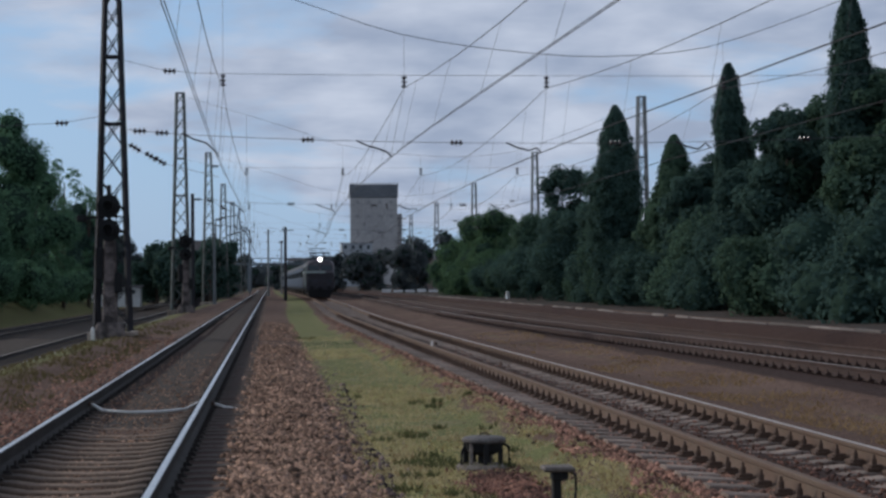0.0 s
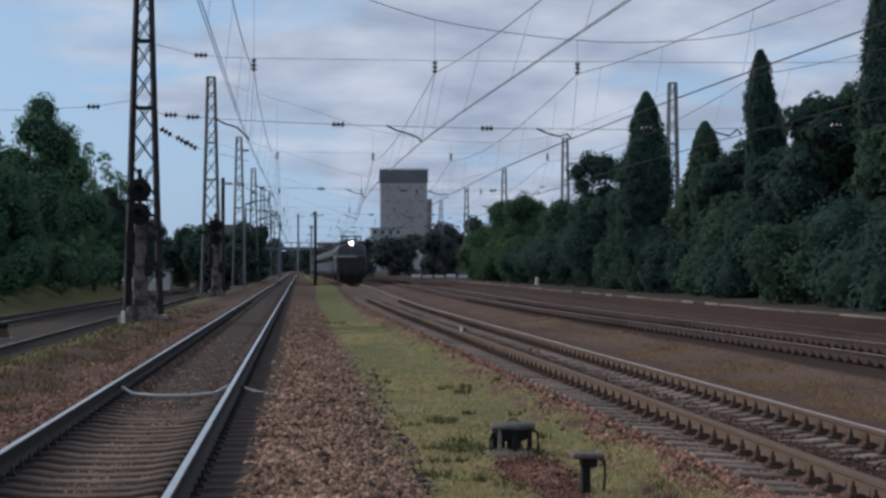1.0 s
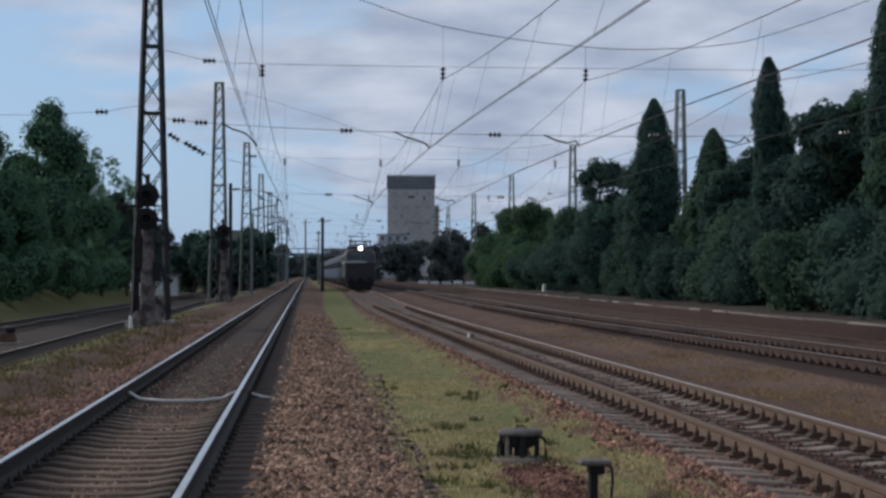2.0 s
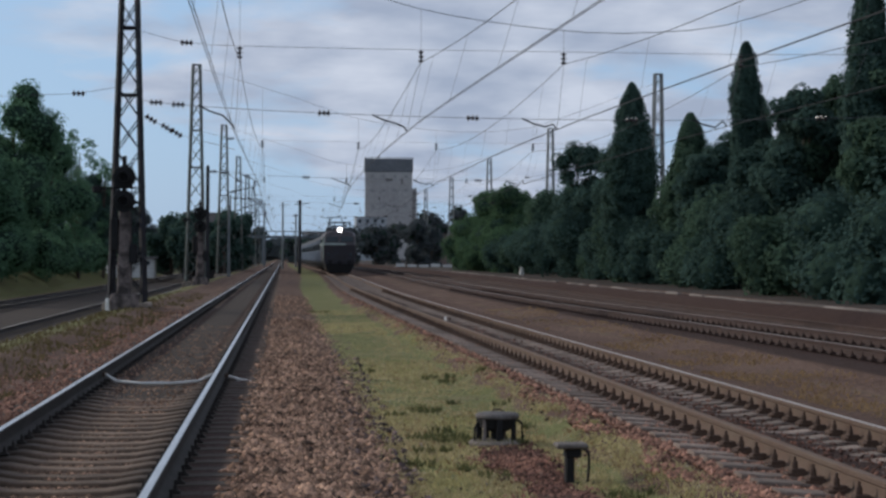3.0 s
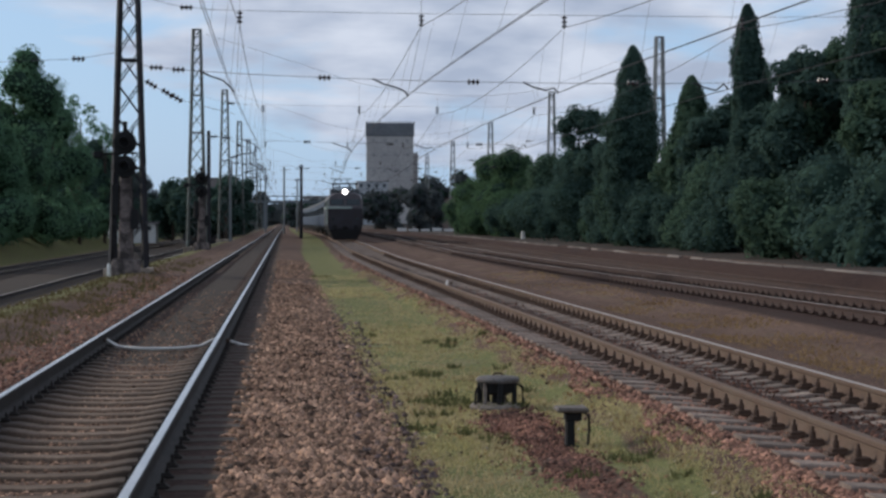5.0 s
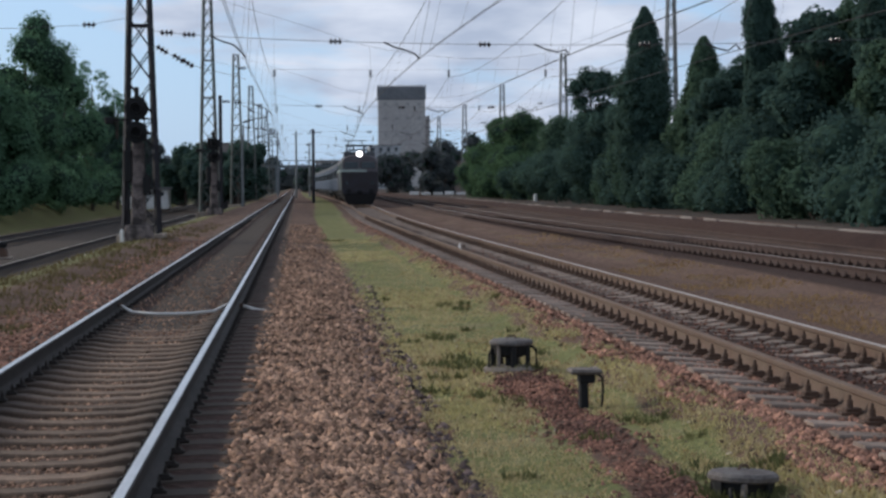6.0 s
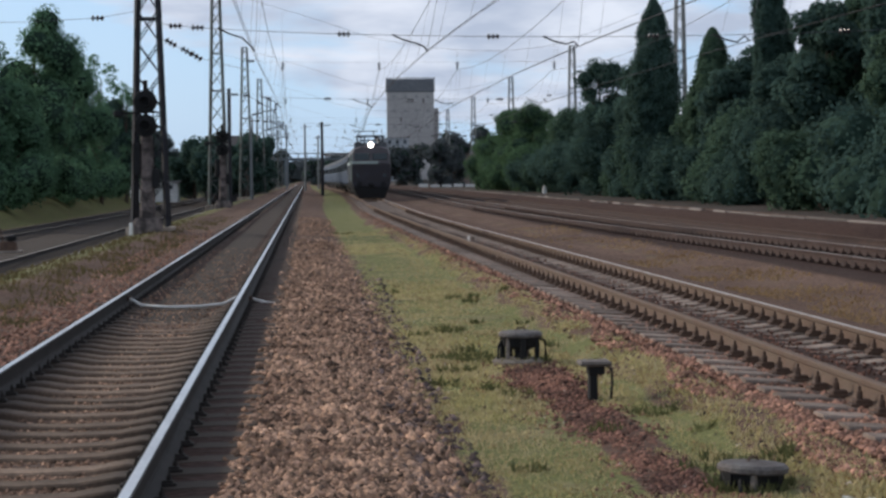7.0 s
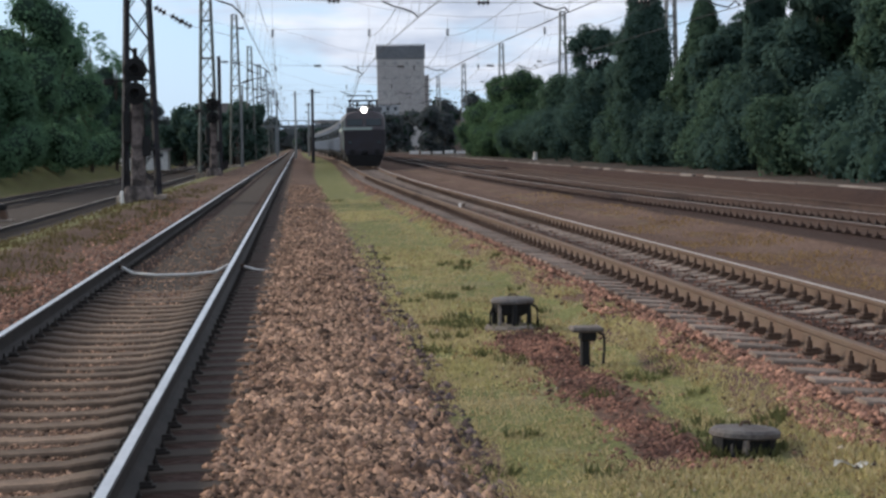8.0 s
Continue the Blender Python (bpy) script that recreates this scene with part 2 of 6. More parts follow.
M = {
    "stone": material("ballast stone", (0.34, 0.218, 0.152), 0.9, vary=0.5, scale=1.3, fine=40, bump=0.2, second=(0.18, 0.108, 0.073), per="island"),
    "red_stone": material("rusty ballast stone", (0.285, 0.156, 0.11), 0.9, vary=0.45, scale=1.3, fine=40, bump=0.2, second=(0.2, 0.105, 0.076), per="island"),
    "dark_stone": material("dark red gravel stone", (0.21, 0.105, 0.074), 0.9, vary=0.45, scale=1.3, fine=40, bump=0.2, second=(0.1, 0.05, 0.038), per="island"),
    "grey_stone": material("grey violet stone", (0.16, 0.115, 0.1), 0.9, vary=0.45, scale=1.3, fine=40, bump=0.2, second=(0.075, 0.055, 0.056), per="island"),
    "dark_litter": material("dark clod", (0.05, 0.035, 0.026), 0.95, vary=0.3, scale=3, fine=40, per="island"),
    "pale_chip": material("pale stone chip", (0.5, 0.42, 0.36), 0.9, vary=0.25, scale=3, fine=40, per="island"),
    "concrete": material("weathered concrete", (0.30, 0.26, 0.22), 0.85, vary=0.2, scale=3, fine=45, second=(0.2, 0.165, 0.135), per="object"),
    "sleeper_dusty": material("dusty concrete sleeper", (0.2, 0.142, 0.102), 0.9, vary=0.22, scale=2.5, fine=35, second=(0.125, 0.088, 0.066), per="object"),
    "sleeper_dark": material("dark concrete sleeper", (0.095, 0.075, 0.064), 0.9, vary=0.2, scale=3, fine=35, second=(0.055, 0.042, 0.036), per="object"),
    "sleeper_pale": material("pale concrete sleeper", (0.26, 0.205, 0.168), 0.9, vary=0.2, scale=3, fine=35, second=(0.15, 0.11, 0.09), per="object"),
    "rust": material("rusty steel", (0.12, 0.075, 0.052), 0.8, 0.1, vary=0.25, scale=4, fine=60, second=(0.07, 0.045, 0.035)),
    "rail_dark": material("dark rail steel", (0.035, 0.03, 0.028), 0.75, 0.1, vary=0.25, scale=4, fine=60, second=(0.02, 0.018, 0.017)),
    "rail_maroon": material("dark maroon rail steel", (0.065, 0.038, 0.03), 0.8, 0.0, vary=0.2, scale=3, fine=50, second=(0.045, 0.027, 0.022)),
    "rail_brown": material("dusty rail steel", (0.135, 0.095, 0.07), 0.8, 0.0, vary=0.2, scale=3, fine=50, second=(0.125, 0.08, 0.058)),
    "polish": material("polished rail head", (0.74, 0.74, 0.74), 0.3, 0.9, vary=0.12, scale=2, fine=30, bump=0.03),
    "dull_polish": material("dull rail head", (0.52, 0.46, 0.41), 0.4, 0.4, vary=0.15, scale=2, fine=30, bump=0.03),
    "mast_dark": material("dark painted mast steel", (0.022, 0.025, 0.034), 0.6, 0.2, vary=0.3, scale=2, fine=30, second=(0.03, 0.028, 0.032)),
    "mast_green": material("grey green mast paint", (0.13, 0.165, 0.16), 0.65, 0.1, vary=0.25, scale=2, fine=30, second=(0.09, 0.085, 0.075)),
    "mast_grey": material("galvanised mast steel", (0.2, 0.215, 0.22), 0.6, 0.3, vary=0.2, scale=2, fine=30),
    "wire": material("weathered copper wire", (0.045, 0.045, 0.048), 0.6, 0.4, vary=0.2, scale=2, fine=40, bump=0),
    "thin_wire": material("grey steel cable", (0.13, 0.135, 0.145), 0.6, 0.4, vary=0.2, scale=2, fine=40, bump=0),
    "insulator": material("brown porcelain", (0.035, 0.025, 0.025), 0.25, 0, vary=0.2, bump=0, spec=0.5),
    "black": material("matt black paint", (0.012, 0.012, 0.013), 0.7, vary=0.25, bump=0.05),
    "box_iron": material("grey cast iron", (0.15, 0.14, 0.135), 0.7, 0.2, vary=0.3, scale=6, fine=50, second=(0.1, 0.085, 0.08)),
    "cast": material("mossy concrete post", (0.17, 0.14, 0.13), 0.9, vary=0.35, scale=2.6, fine=14, second=(0.05, 0.042, 0.04), spots=0.3),
    "white_paint": material("dirty white paint", (0.72, 0.72, 0.7), 0.7, vary=0.15, scale=3, fine=30),
    "kerb": material("pale concrete kerb", (0.2, 0.175, 0.155), 0.85, vary=0.3, scale=1.1, fine=20, second=(0.15, 0.125, 0.11), per="object"),
    "tower": material("elevator concrete", (0.46, 0.44, 0.425), 0.9, vary=0.1, scale=0.08, fine=0.6, second=(0.39, 0.37, 0.36)),
    "tower_dark": material("dark tower cladding", (0.17, 0.18, 0.195), 0.8, vary=0.15, scale=0.2, fine=1.0),
    "tower_pane": material("dusty tower pane", (0.33, 0.325, 0.32), 0.6, vary=0.1, bump=0),
    "far_wall": material("pale far facade", (0.4, 0.42, 0.44), 0.9, vary=0.12, scale=0.1, fine=1),
    "brickwork": material("drab brick wall", (0.25, 0.19, 0.17), 0.9, vary=0.15, scale=0.4, fine=4),
    "roof": material("dark roofing", (0.075, 0.07, 0.072), 0.85, vary=0.2, scale=0.5, fine=6),
    "far_glass": material("far window glass", (0.05, 0.06, 0.07), 0.15, vary=0.1, bump=0, spec=0.5),
    "bridge": material("bridge steel", (0.13, 0.15, 0.165), 0.7, 0.1, vary=0.15, scale=0.3, fine=3),
    "loco_dark": material("dark locomotive paint", (0.033, 0.031, 0.041), 0.45, vary=0.2, scale=1.5, fine=20, second=(0.028, 0.023, 0.026), bump=0.05),
    "loco_top": material("dusty grey brown paint", (0.125, 0.112, 0.122), 0.5, vary=0.2, scale=1.5, fine=20, second=(0.095, 0.086, 0.094), bump=0.05),
    "loco_stripe": material("pale stripe paint", (0.4, 0.47, 0.44), 0.5, vary=0.15, scale=2, fine=20, bump=0.03),
    "roof_grey": material("grey roof paint", (0.11, 0.115, 0.125), 0.8, vary=0.2, scale=1, fine=10, bump=0.05),
    "coach_blue": material("blue coach paint", (0.032, 0.052, 0.09), 0.7, vary=0.15, scale=0.8, fine=12, bump=0.03),
    "coach_white": material("pale coach band", (0.085, 0.11, 0.15), 0.7, vary=0.12, scale=0.8, fine=12, bump=0.03),
    "glass": material("dark windscreen glass", (0.02, 0.024, 0.028), 0.1, vary=0.1, bump=0, spec=0.6),
    "bark": material("grey bark", (0.1, 0.08, 0.065), 0.9, vary=0.3, scale=3, fine=20),
    "leaf_dark": leaf_material("dark foliage", (0.075, 0.124, 0.102), (0.06, 0.101, 0.087), 0.45),
    "leaf_mid": leaf_material("green foliage", (0.093, 0.148, 0.098), (0.071, 0.117, 0.082), 0.45),
    "leaf_wood": leaf_material("fresh green foliage", (0.13, 0.235, 0.14), (0.095, 0.18, 0.112), 0.5),
    "leaf_light": leaf_material("light green foliage", (0.098, 0.165, 0.086), (0.068, 0.12, 0.066), 0.45),
    # Pale grey-blue: the haze of distance is put into the leaf colour.
    "leaf_hazed": leaf_material("far foliage with haze in its colour", (0.1, 0.115, 0.12), (0.08, 0.094, 0.1), 0.45),
    # Darker than the leaves: shade inside the crowns is put into this colour.
    "shade_core": material("inner foliage darkened as shade", (0.038, 0.064, 0.048), 1.0, vary=0.25, scale=1.2, fine=5, bump=0.6, second=(0.028, 0.048, 0.037), spec=0.0),
    "grass": leaf_material("short green grass", (0.5, 0.44, 0.22), (0.38, 0.35, 0.17)),
    "grass_dry": leaf_material("dry yellow grass", (0.52, 0.44, 0.255), (0.42, 0.355, 0.2)),
    "verge": leaf_material("dull verge grass", (0.15, 0.118, 0.062), (0.095, 0.086, 0.044)),
    "withered": leaf_material("withered grass", (0.34, 0.24, 0.13), (0.24, 0.16, 0.09)),
    "weed": leaf_material("dark weed tufts", (0.15, 0.15, 0.068), (0.1, 0.11, 0.052)),
    "light": glow("headlight glow", (1.0, 0.93, 0.86), 9.0),
}


# Sleeper colour takes oil stain together with painted rail shadow.
oil_and_shade(M["sleeper_dusty"])


def ground_material():
    """Bare earth, ballast and short turf, laid in strips along the tracks."""
    m = bpy.data.materials.new("railway ground")
    m.use_nodes = True
    n, l = m.node_tree.nodes, m.node_tree.links
    p = n["Principled BSDF"]
    p.inputs["Roughness"].default_value, p.inputs["Specular IOR Level"].default_value = 0.95, 0.15
    tc = n.new("ShaderNodeTexCoord")
    at = n.new("ShaderNodeAttribute")
    at.attribute_name = "cover"
    sep = n.new("ShaderNodeSeparateColor")
    l.new(at.outputs["Color"], sep.inputs[0])

    def noise_node(scale, detail, stretch=None):
        t = n.new("ShaderNodeTexNoise")
        t.inputs["Scale"].default_value, t.inputs["Detail"].default_value = scale, detail
        if stretch:
            mp = n.new("ShaderNodeMapping")
            mp.inputs["Scale"].default_value = stretch
            l.new(tc.outputs["Object"], mp.inputs[0]), l.new(mp.outputs[0], t.inputs["Vector"])
        else:
            l.new(tc.outputs["Object"], t.inputs["Vector"])
        return t.outputs[0]

    def blend(fac, a, b):
        x = n.new("ShaderNodeMix")
        x.data_type = "RGBA"
        for i, v in ((0, fac), (6, a), (7, b)):
            if isinstance(v, tuple):
                x.inputs[i].default_value = (*v, 1)
            else:
                l.new(v, x.inputs[i])
        return x.outputs[2]

    def threshold(value, low, high):
        r = n.new("ShaderNodeMapRange")
        r.interpolation_type = "SMOOTHSTEP"
        r.inputs["From Min"].default_value, r.inputs["From Max"].default_value = low, high
        l.new(value, r.inputs["Value"])
        return r.outputs[0]

    def plus(a, b, k):
        x = n.new("ShaderNodeMath")
        x.operation = "MULTIPLY_ADD"
        l.new(a, x.inputs[0])
        x.inputs[1].default_value = k
        l.new(b, x.inputs[2])
        return x.outputs[0]

    patches, speck, streak = noise_node(1.6, 6), noise_node(26, 4), noise_node(0.9, 5, (1.0, 0.25, 1.0))
    vor = n.new("ShaderNodeTexVoronoi")
    vor.inputs["Scale"].default_value = 17
    l.new(tc.outputs["Object"], vor.inputs["Vector"])
    vsep = n.new("ShaderNodeSeparateColor")
    l.new(vor.outputs["Color"], vsep.inputs[0])
    gravel = blend(vsep.outputs[0], (0.08, 0.05, 0.038), (0.195, 0.126, 0.095))
    rusty = blend(vsep.outputs[0], (0.066, 0.04, 0.03), (0.145, 0.09, 0.066))
    earth = blend(threshold(streak, 0.35, 0.65), rusty, gravel)
    turf = blend(threshold(speck, 0.35, 0.65), (0.095, 0.108, 0.04), (0.18, 0.178, 0.07))
    turf = blend(threshold(patches, 0.48, 0.72), turf, (0.215, 0.185, 0.095))
    dust = blend(threshold(speck, 0.3, 0.7), (0.046, 0.037, 0.031), (0.08, 0.065, 0.055))
    colour = blend(threshold(plus(patches, sep.outputs[0], 0.35), 0.60, 0.84), earth, turf)
    colour = blend(threshold(plus(patches, sep.outputs[1], 0.3), 0.6, 0.75), colour, rusty)
    colour = blend(threshold(plus(patches, sep.outputs[2], 0.3), 0.6, 0.8), colour, dust)
    # Darker ground colour, carrying oil stain and painted shade alike.
    dark_tone = blend(vsep.outputs[0], (0.034, 0.0195, 0.015), (0.06, 0.035, 0.028))
    colour = blend(threshold(plus(patches, at.outputs["Alpha"], 0.3), 0.58, 0.82), colour, dark_tone)
    l.new(colour, p.inputs["Base Color"])
    b = n.new("ShaderNodeBump")
    b.inputs["Strength"].default_value, b.inputs["Distance"].default_value = 0.5, 0.03
    l.new(vor.outputs["Distance"], b.inputs["Height"]), l.new(b.outputs[0], p.inputs["Normal"])
    return m


M["ground"] = ground_material()


# ---------------------------------------------------------------- mesh helpers
def mesh_object(name, verts, faces, mats, parent=None, label="", smooth=False, index=None):
    me = bpy.data.meshes.new(name)
    me.from_pydata([tuple(v) for v in verts], [], faces)
    for mt in mats if isinstance(mats, (list, tuple)) else [mats]:
        me.materials.append(mt)
    if index is not None:
        me.polygons.foreach_set("material_index", index)
    if smooth:
        me.polygons.foreach_set("use_smooth", [True] * len(me.polygons))
    ob = new(name, me)
    if parent:
        ob.parent = parent
    if label:
        tagged(ob, label)
    return ob


def raw_mesh(name, verts, tris, mat):
    """A mesh from big arrays of vertices and equal-sided faces."""
    me = bpy.data.meshes.new(name)
    k = tris.shape[1]
    me.vertices.add(len(verts))
    me.vertices.foreach_set("co", np.ascontiguousarray(verts, dtype=np.float32).ravel())
    me.loops.add(tris.size)
    me.loops.foreach_set("vertex_index", np.ascontiguousarray(tris, dtype=np.int32).ravel())
    me.polygons.add(len(tris))
    me.polygons.foreach_set("loop_start", np.arange(0, tris.size, k, dtype=np.int32))
    me.polygons.foreach_set("loop_total", np.full(len(tris), k, dtype=np.int32))
    me.materials.append(mat)
    me.update()
    me.validate()
    return me


def part(name, bm, mat, parent=None, label="", smooth=False):
    """Links a bmesh as one mesh object under a thing or a part."""
    me = bpy.data.meshes.new(name)
    bm.to_mesh(me)
    bm.free()
    me.materials.append(mat)
    if smooth:
        me.polygons.foreach_set("use_smooth", [True] * len(me.polygons))
    ob = new(name, me)
    if parent:
        ob.parent = parent
    if label:
        tagged(ob, label)
    return ob


def share(ob, name, parent, m):
    """Another object on the same mesh."""
    o = new(name, ob.data)
    o.parent = parent
    o.matrix_basis = m
    return o


def box(bm, lo, hi, bevel=0.0, taper=1.0):
    lo, hi = Vector(lo), Vector(hi)
    made = bmesh.ops.create_cube(bm, size=1.0)["verts"]
    c, s = (lo + hi) / 2, hi - lo
    for v in made:
        k = taper if v.co.z > 0 else 1.0
        v.co = Vector((c.x + v.co.x * s.x * k, c.y + v.co.y * s.y * k, c.z + v.co.z * s.z))
    if bevel:
        edges = {e for v in made for e in v.link_edges}
        bmesh.ops.bevel(bm, geom=list(edges), offset=bevel, segments=1, affect="EDGES")
    return bm


def rod(bm, a, b, r, r2=None, sides=8):
    a, b = Vector(a), Vector(b)
    d = b - a
    made = bmesh.ops.create_cone(bm, cap_ends=True, segments=sides, radius1=r, radius2=r if r2 is None else r2, depth=d.length)["verts"]
    m = Matrix.Translation((a + b) / 2) @ d.to_track_quat("Z", "Y").to_matrix().to_4x4()
    bmesh.ops.transform(bm, matrix=m, verts=made)
    return bm


def bar(bm, a, b, w, t):
    """A flat or angle bar from a to b."""
    a, b = Vector(a), Vector(b)
    d = b - a
    made = bmesh.ops.create_cube(bm, size=1.0)["verts"]
    m = Matrix.Translation((a + b) / 2) @ d.to_track_quat("Z", "Y").to_matrix().to_4x4() @ Matrix.Diagonal((w, t, d.length, 1))
    bmesh.ops.transform(bm, matrix=m, verts=made)
    return bm


def lathe(bm, profile, sides=16, at=(0, 0, 0), turn=None):
    """Turns (radius, height) pairs about the z axis."""
    rings = []
    for r, z in profile:
        rings.append([bm.verts.new((r * math.cos(2 * math.pi * i / sides), r * math.sin(2 * math.pi * i / sides), z)) for i in range(sides)])
    for a, b in zip(rings, rings[1:]):
        for i in range(sides):
            j = (i + 1) % sides
            bm.faces.new((a[i], a[j], b[j], b[i]))
    bm.faces.new(rings[0][::-1]), bm.faces.new(rings[-1])
    m = Matrix.Translation(at) @ (turn if turn else Matrix())
    bmesh.ops.transform(bm, matrix=m, verts=[v for ring in rings for v in ring])
    return bm


def tube_bmesh(pts, r):
    bm = bmesh.new()
    for a, b in zip(pts, pts[1:]):
        rod(bm, a, b, r, None, 6)
    return bm


def thing(name, m, label, category, group="", kind=""):
    e = new(name)
    e.empty_display_size = 0.3
    e.matrix_basis = m
    return tagged(e, label, category, group, kind)


def tube(name, points, radius, mat, parent=None, label="", sides=5):
    """A thin cable through points, as one mesh."""
    pts = [Vector(p) for p in points]
    verts, faces = [], []
    for i, p in enumerate(pts):
        d = (pts[min(i + 1, len(pts) - 1)] - pts[max(i - 1, 0)]).normalized()
        u = d.cross(Vector((0, 0, 1)))
        u = Vector((1, 0, 0)) if u.length < 1e-4 else u.normalized()
        w = u.cross(d)
        verts += [p + radius * (math.cos(2 * math.pi * k / sides) * u + math.sin(2 * math.pi * k / sides) * w) for k in range(sides)]
    for i in range(len(pts) - 1):
        for k in range(sides):
            j = (k + 1) % sides
            faces.append((i * sides + k, i * sides + j, (i + 1) * sides + j, (i + 1) * sides + k))
    faces += [tuple(range(sides))[::-1], tuple((len(pts) - 1) * sides + k for k in range(sides))]
    return mesh_object(name, verts, faces, mat, parent, label, smooth=True)


# ---------------------------------------------------------------- plan of the tracks
def smooth_curve(y, knots):
    ks = sorted(knots)
    if y <= ks[0][0]:
        return ks[0][1]
    if y >= ks[-1][0]:
        return ks[-1][1]
    i = max(k for k in range(len(ks) - 1) if ks[k][0] <= y)
    (y0, a), (y1, b) = ks[i], ks[i + 1]
    pa, na = ks[max(i - 1, 0)], ks[min(i + 2, len(ks) - 1)]
    ma, mb = (b - pa[1]) / (y1 - pa[0]), (na[1] - a) / (na[0] - y0)
    s, h = (y - y0) / (y1 - y0), y1 - y0
    return (2 * s**3 - 3 * s**2 + 1) * a + (s**3 - 2 * s**2 + s) * h * ma + (-2 * s**3 + 3 * s**2) * b + (s**3 - s**2) * h * mb


BEND = [(-40, 4.85), (0, 4.78), (18, 4.66), (40, 4.45), (60, 4.25), (80, 4.2), (105, 4.42), (129, 4.76), (155, 4.99),
        (188, 5.2), (215, 5.25), (260, 5.0), (330, 4.4), (430, 3.6), (600, 2.6)]


def main_x(y):
    return smooth_curve(y, BEND)


def drift(y):
    return main_x(y) - 4.66


def third_x(y):
    return smooth_curve(y, [(-40, 11.2), (0, 11.0), (35, 10.2), (60, 9.45), (80, 9.25), (105, 9.4), (150, 9.95), (215, 10.35), (330, 9.5), (600, 7.8)])


def yard_x(y):
    return -9.1


TRACKS = {
    "near": dict(x=lambda y: -1.7, cant=0.0, z=0.0),
    "main": dict(x=main_x, cant=0.10, z=0.0),
    "third": dict(x=third_x, cant=0.0, z=0.095),
    "fourth": dict(x=lambda y: 13.75 + 0.9 * drift(y), cant=0.0, z=-0.12),
    "yard": dict(x=yard_x, cant=0.0, z=-1.06),
    "yard_far": dict(x=lambda y: -15.1 + 0.008 * (min(max(y, 0), 200) - 80), cant=0.0, z=-1.04),
}


def cant_at(tr, y):
    """How far the outer rail is raised: full on the bend, none beyond it."""
    return tr["cant"] * min(max((115 - y) / 50, 0.0), 1.0)


def ramp_of(x, pts):
    for (a, za), (b, zb) in zip(pts, pts[1:]):
        if x <= b:
            s = min(max((x - a) / (b - a), 0), 1)
            s = s * s * (3 - 2 * s)
            return za + (zb - za) * s
    return pts[-1][1]


def ground_z(x, y):
    if x > 1.0:
        x -= drift(y) * min((x - 1.0) / 2.0, 1.0)
    z = ramp_of(x, [(-60, 1.2), (-30, 1.0), (-20.4, 0.35), (-17.6, -1.0), (-17, -1.11), (-7.2, -1.12), (-5.3, 0.02), (-4.6, 0.12), (-3.4, 0.0), (-2.75, 0.005), (-2.6, -0.04),
                    (-0.95, -0.045), (-0.7, -0.012), (0.2, -0.03), (1.0, -0.10), (2.6, -0.08), (3.0, 0.06), (3.3, 0.095), (3.6, 0.085), (5.6, -0.025), (6.3, -0.05), (7.1, -0.07), (8.0, 0.0), (8.6, 0.085), (11.7, 0.085),
                    (12.6, -0.15), (15.0, -0.14), (15.72, 0.34), (15.9, 0.36), (24, 0.45), (60, 0.6)])
    if 2.7 < x < 7.0 and z > -0.04:
        z = -0.04 + (z + 0.04) * min(max((115 - y) / 50, 0.0), 1.0)
    s = min(max((y - 19) / 6, 0), 1)
    if abs(x + 1.7) < 0.72:
        z += (0.026 + 0.02 * noise.noise(Vector((x * 2.5, y * 1.1, 4)))) * s - 0.03 * (1 - s)
    elif -0.86 < x < -0.3:
        z += 0.014 + 0.014 * noise.noise(Vector((x * 3, y * 1.3, 9)))
    return z


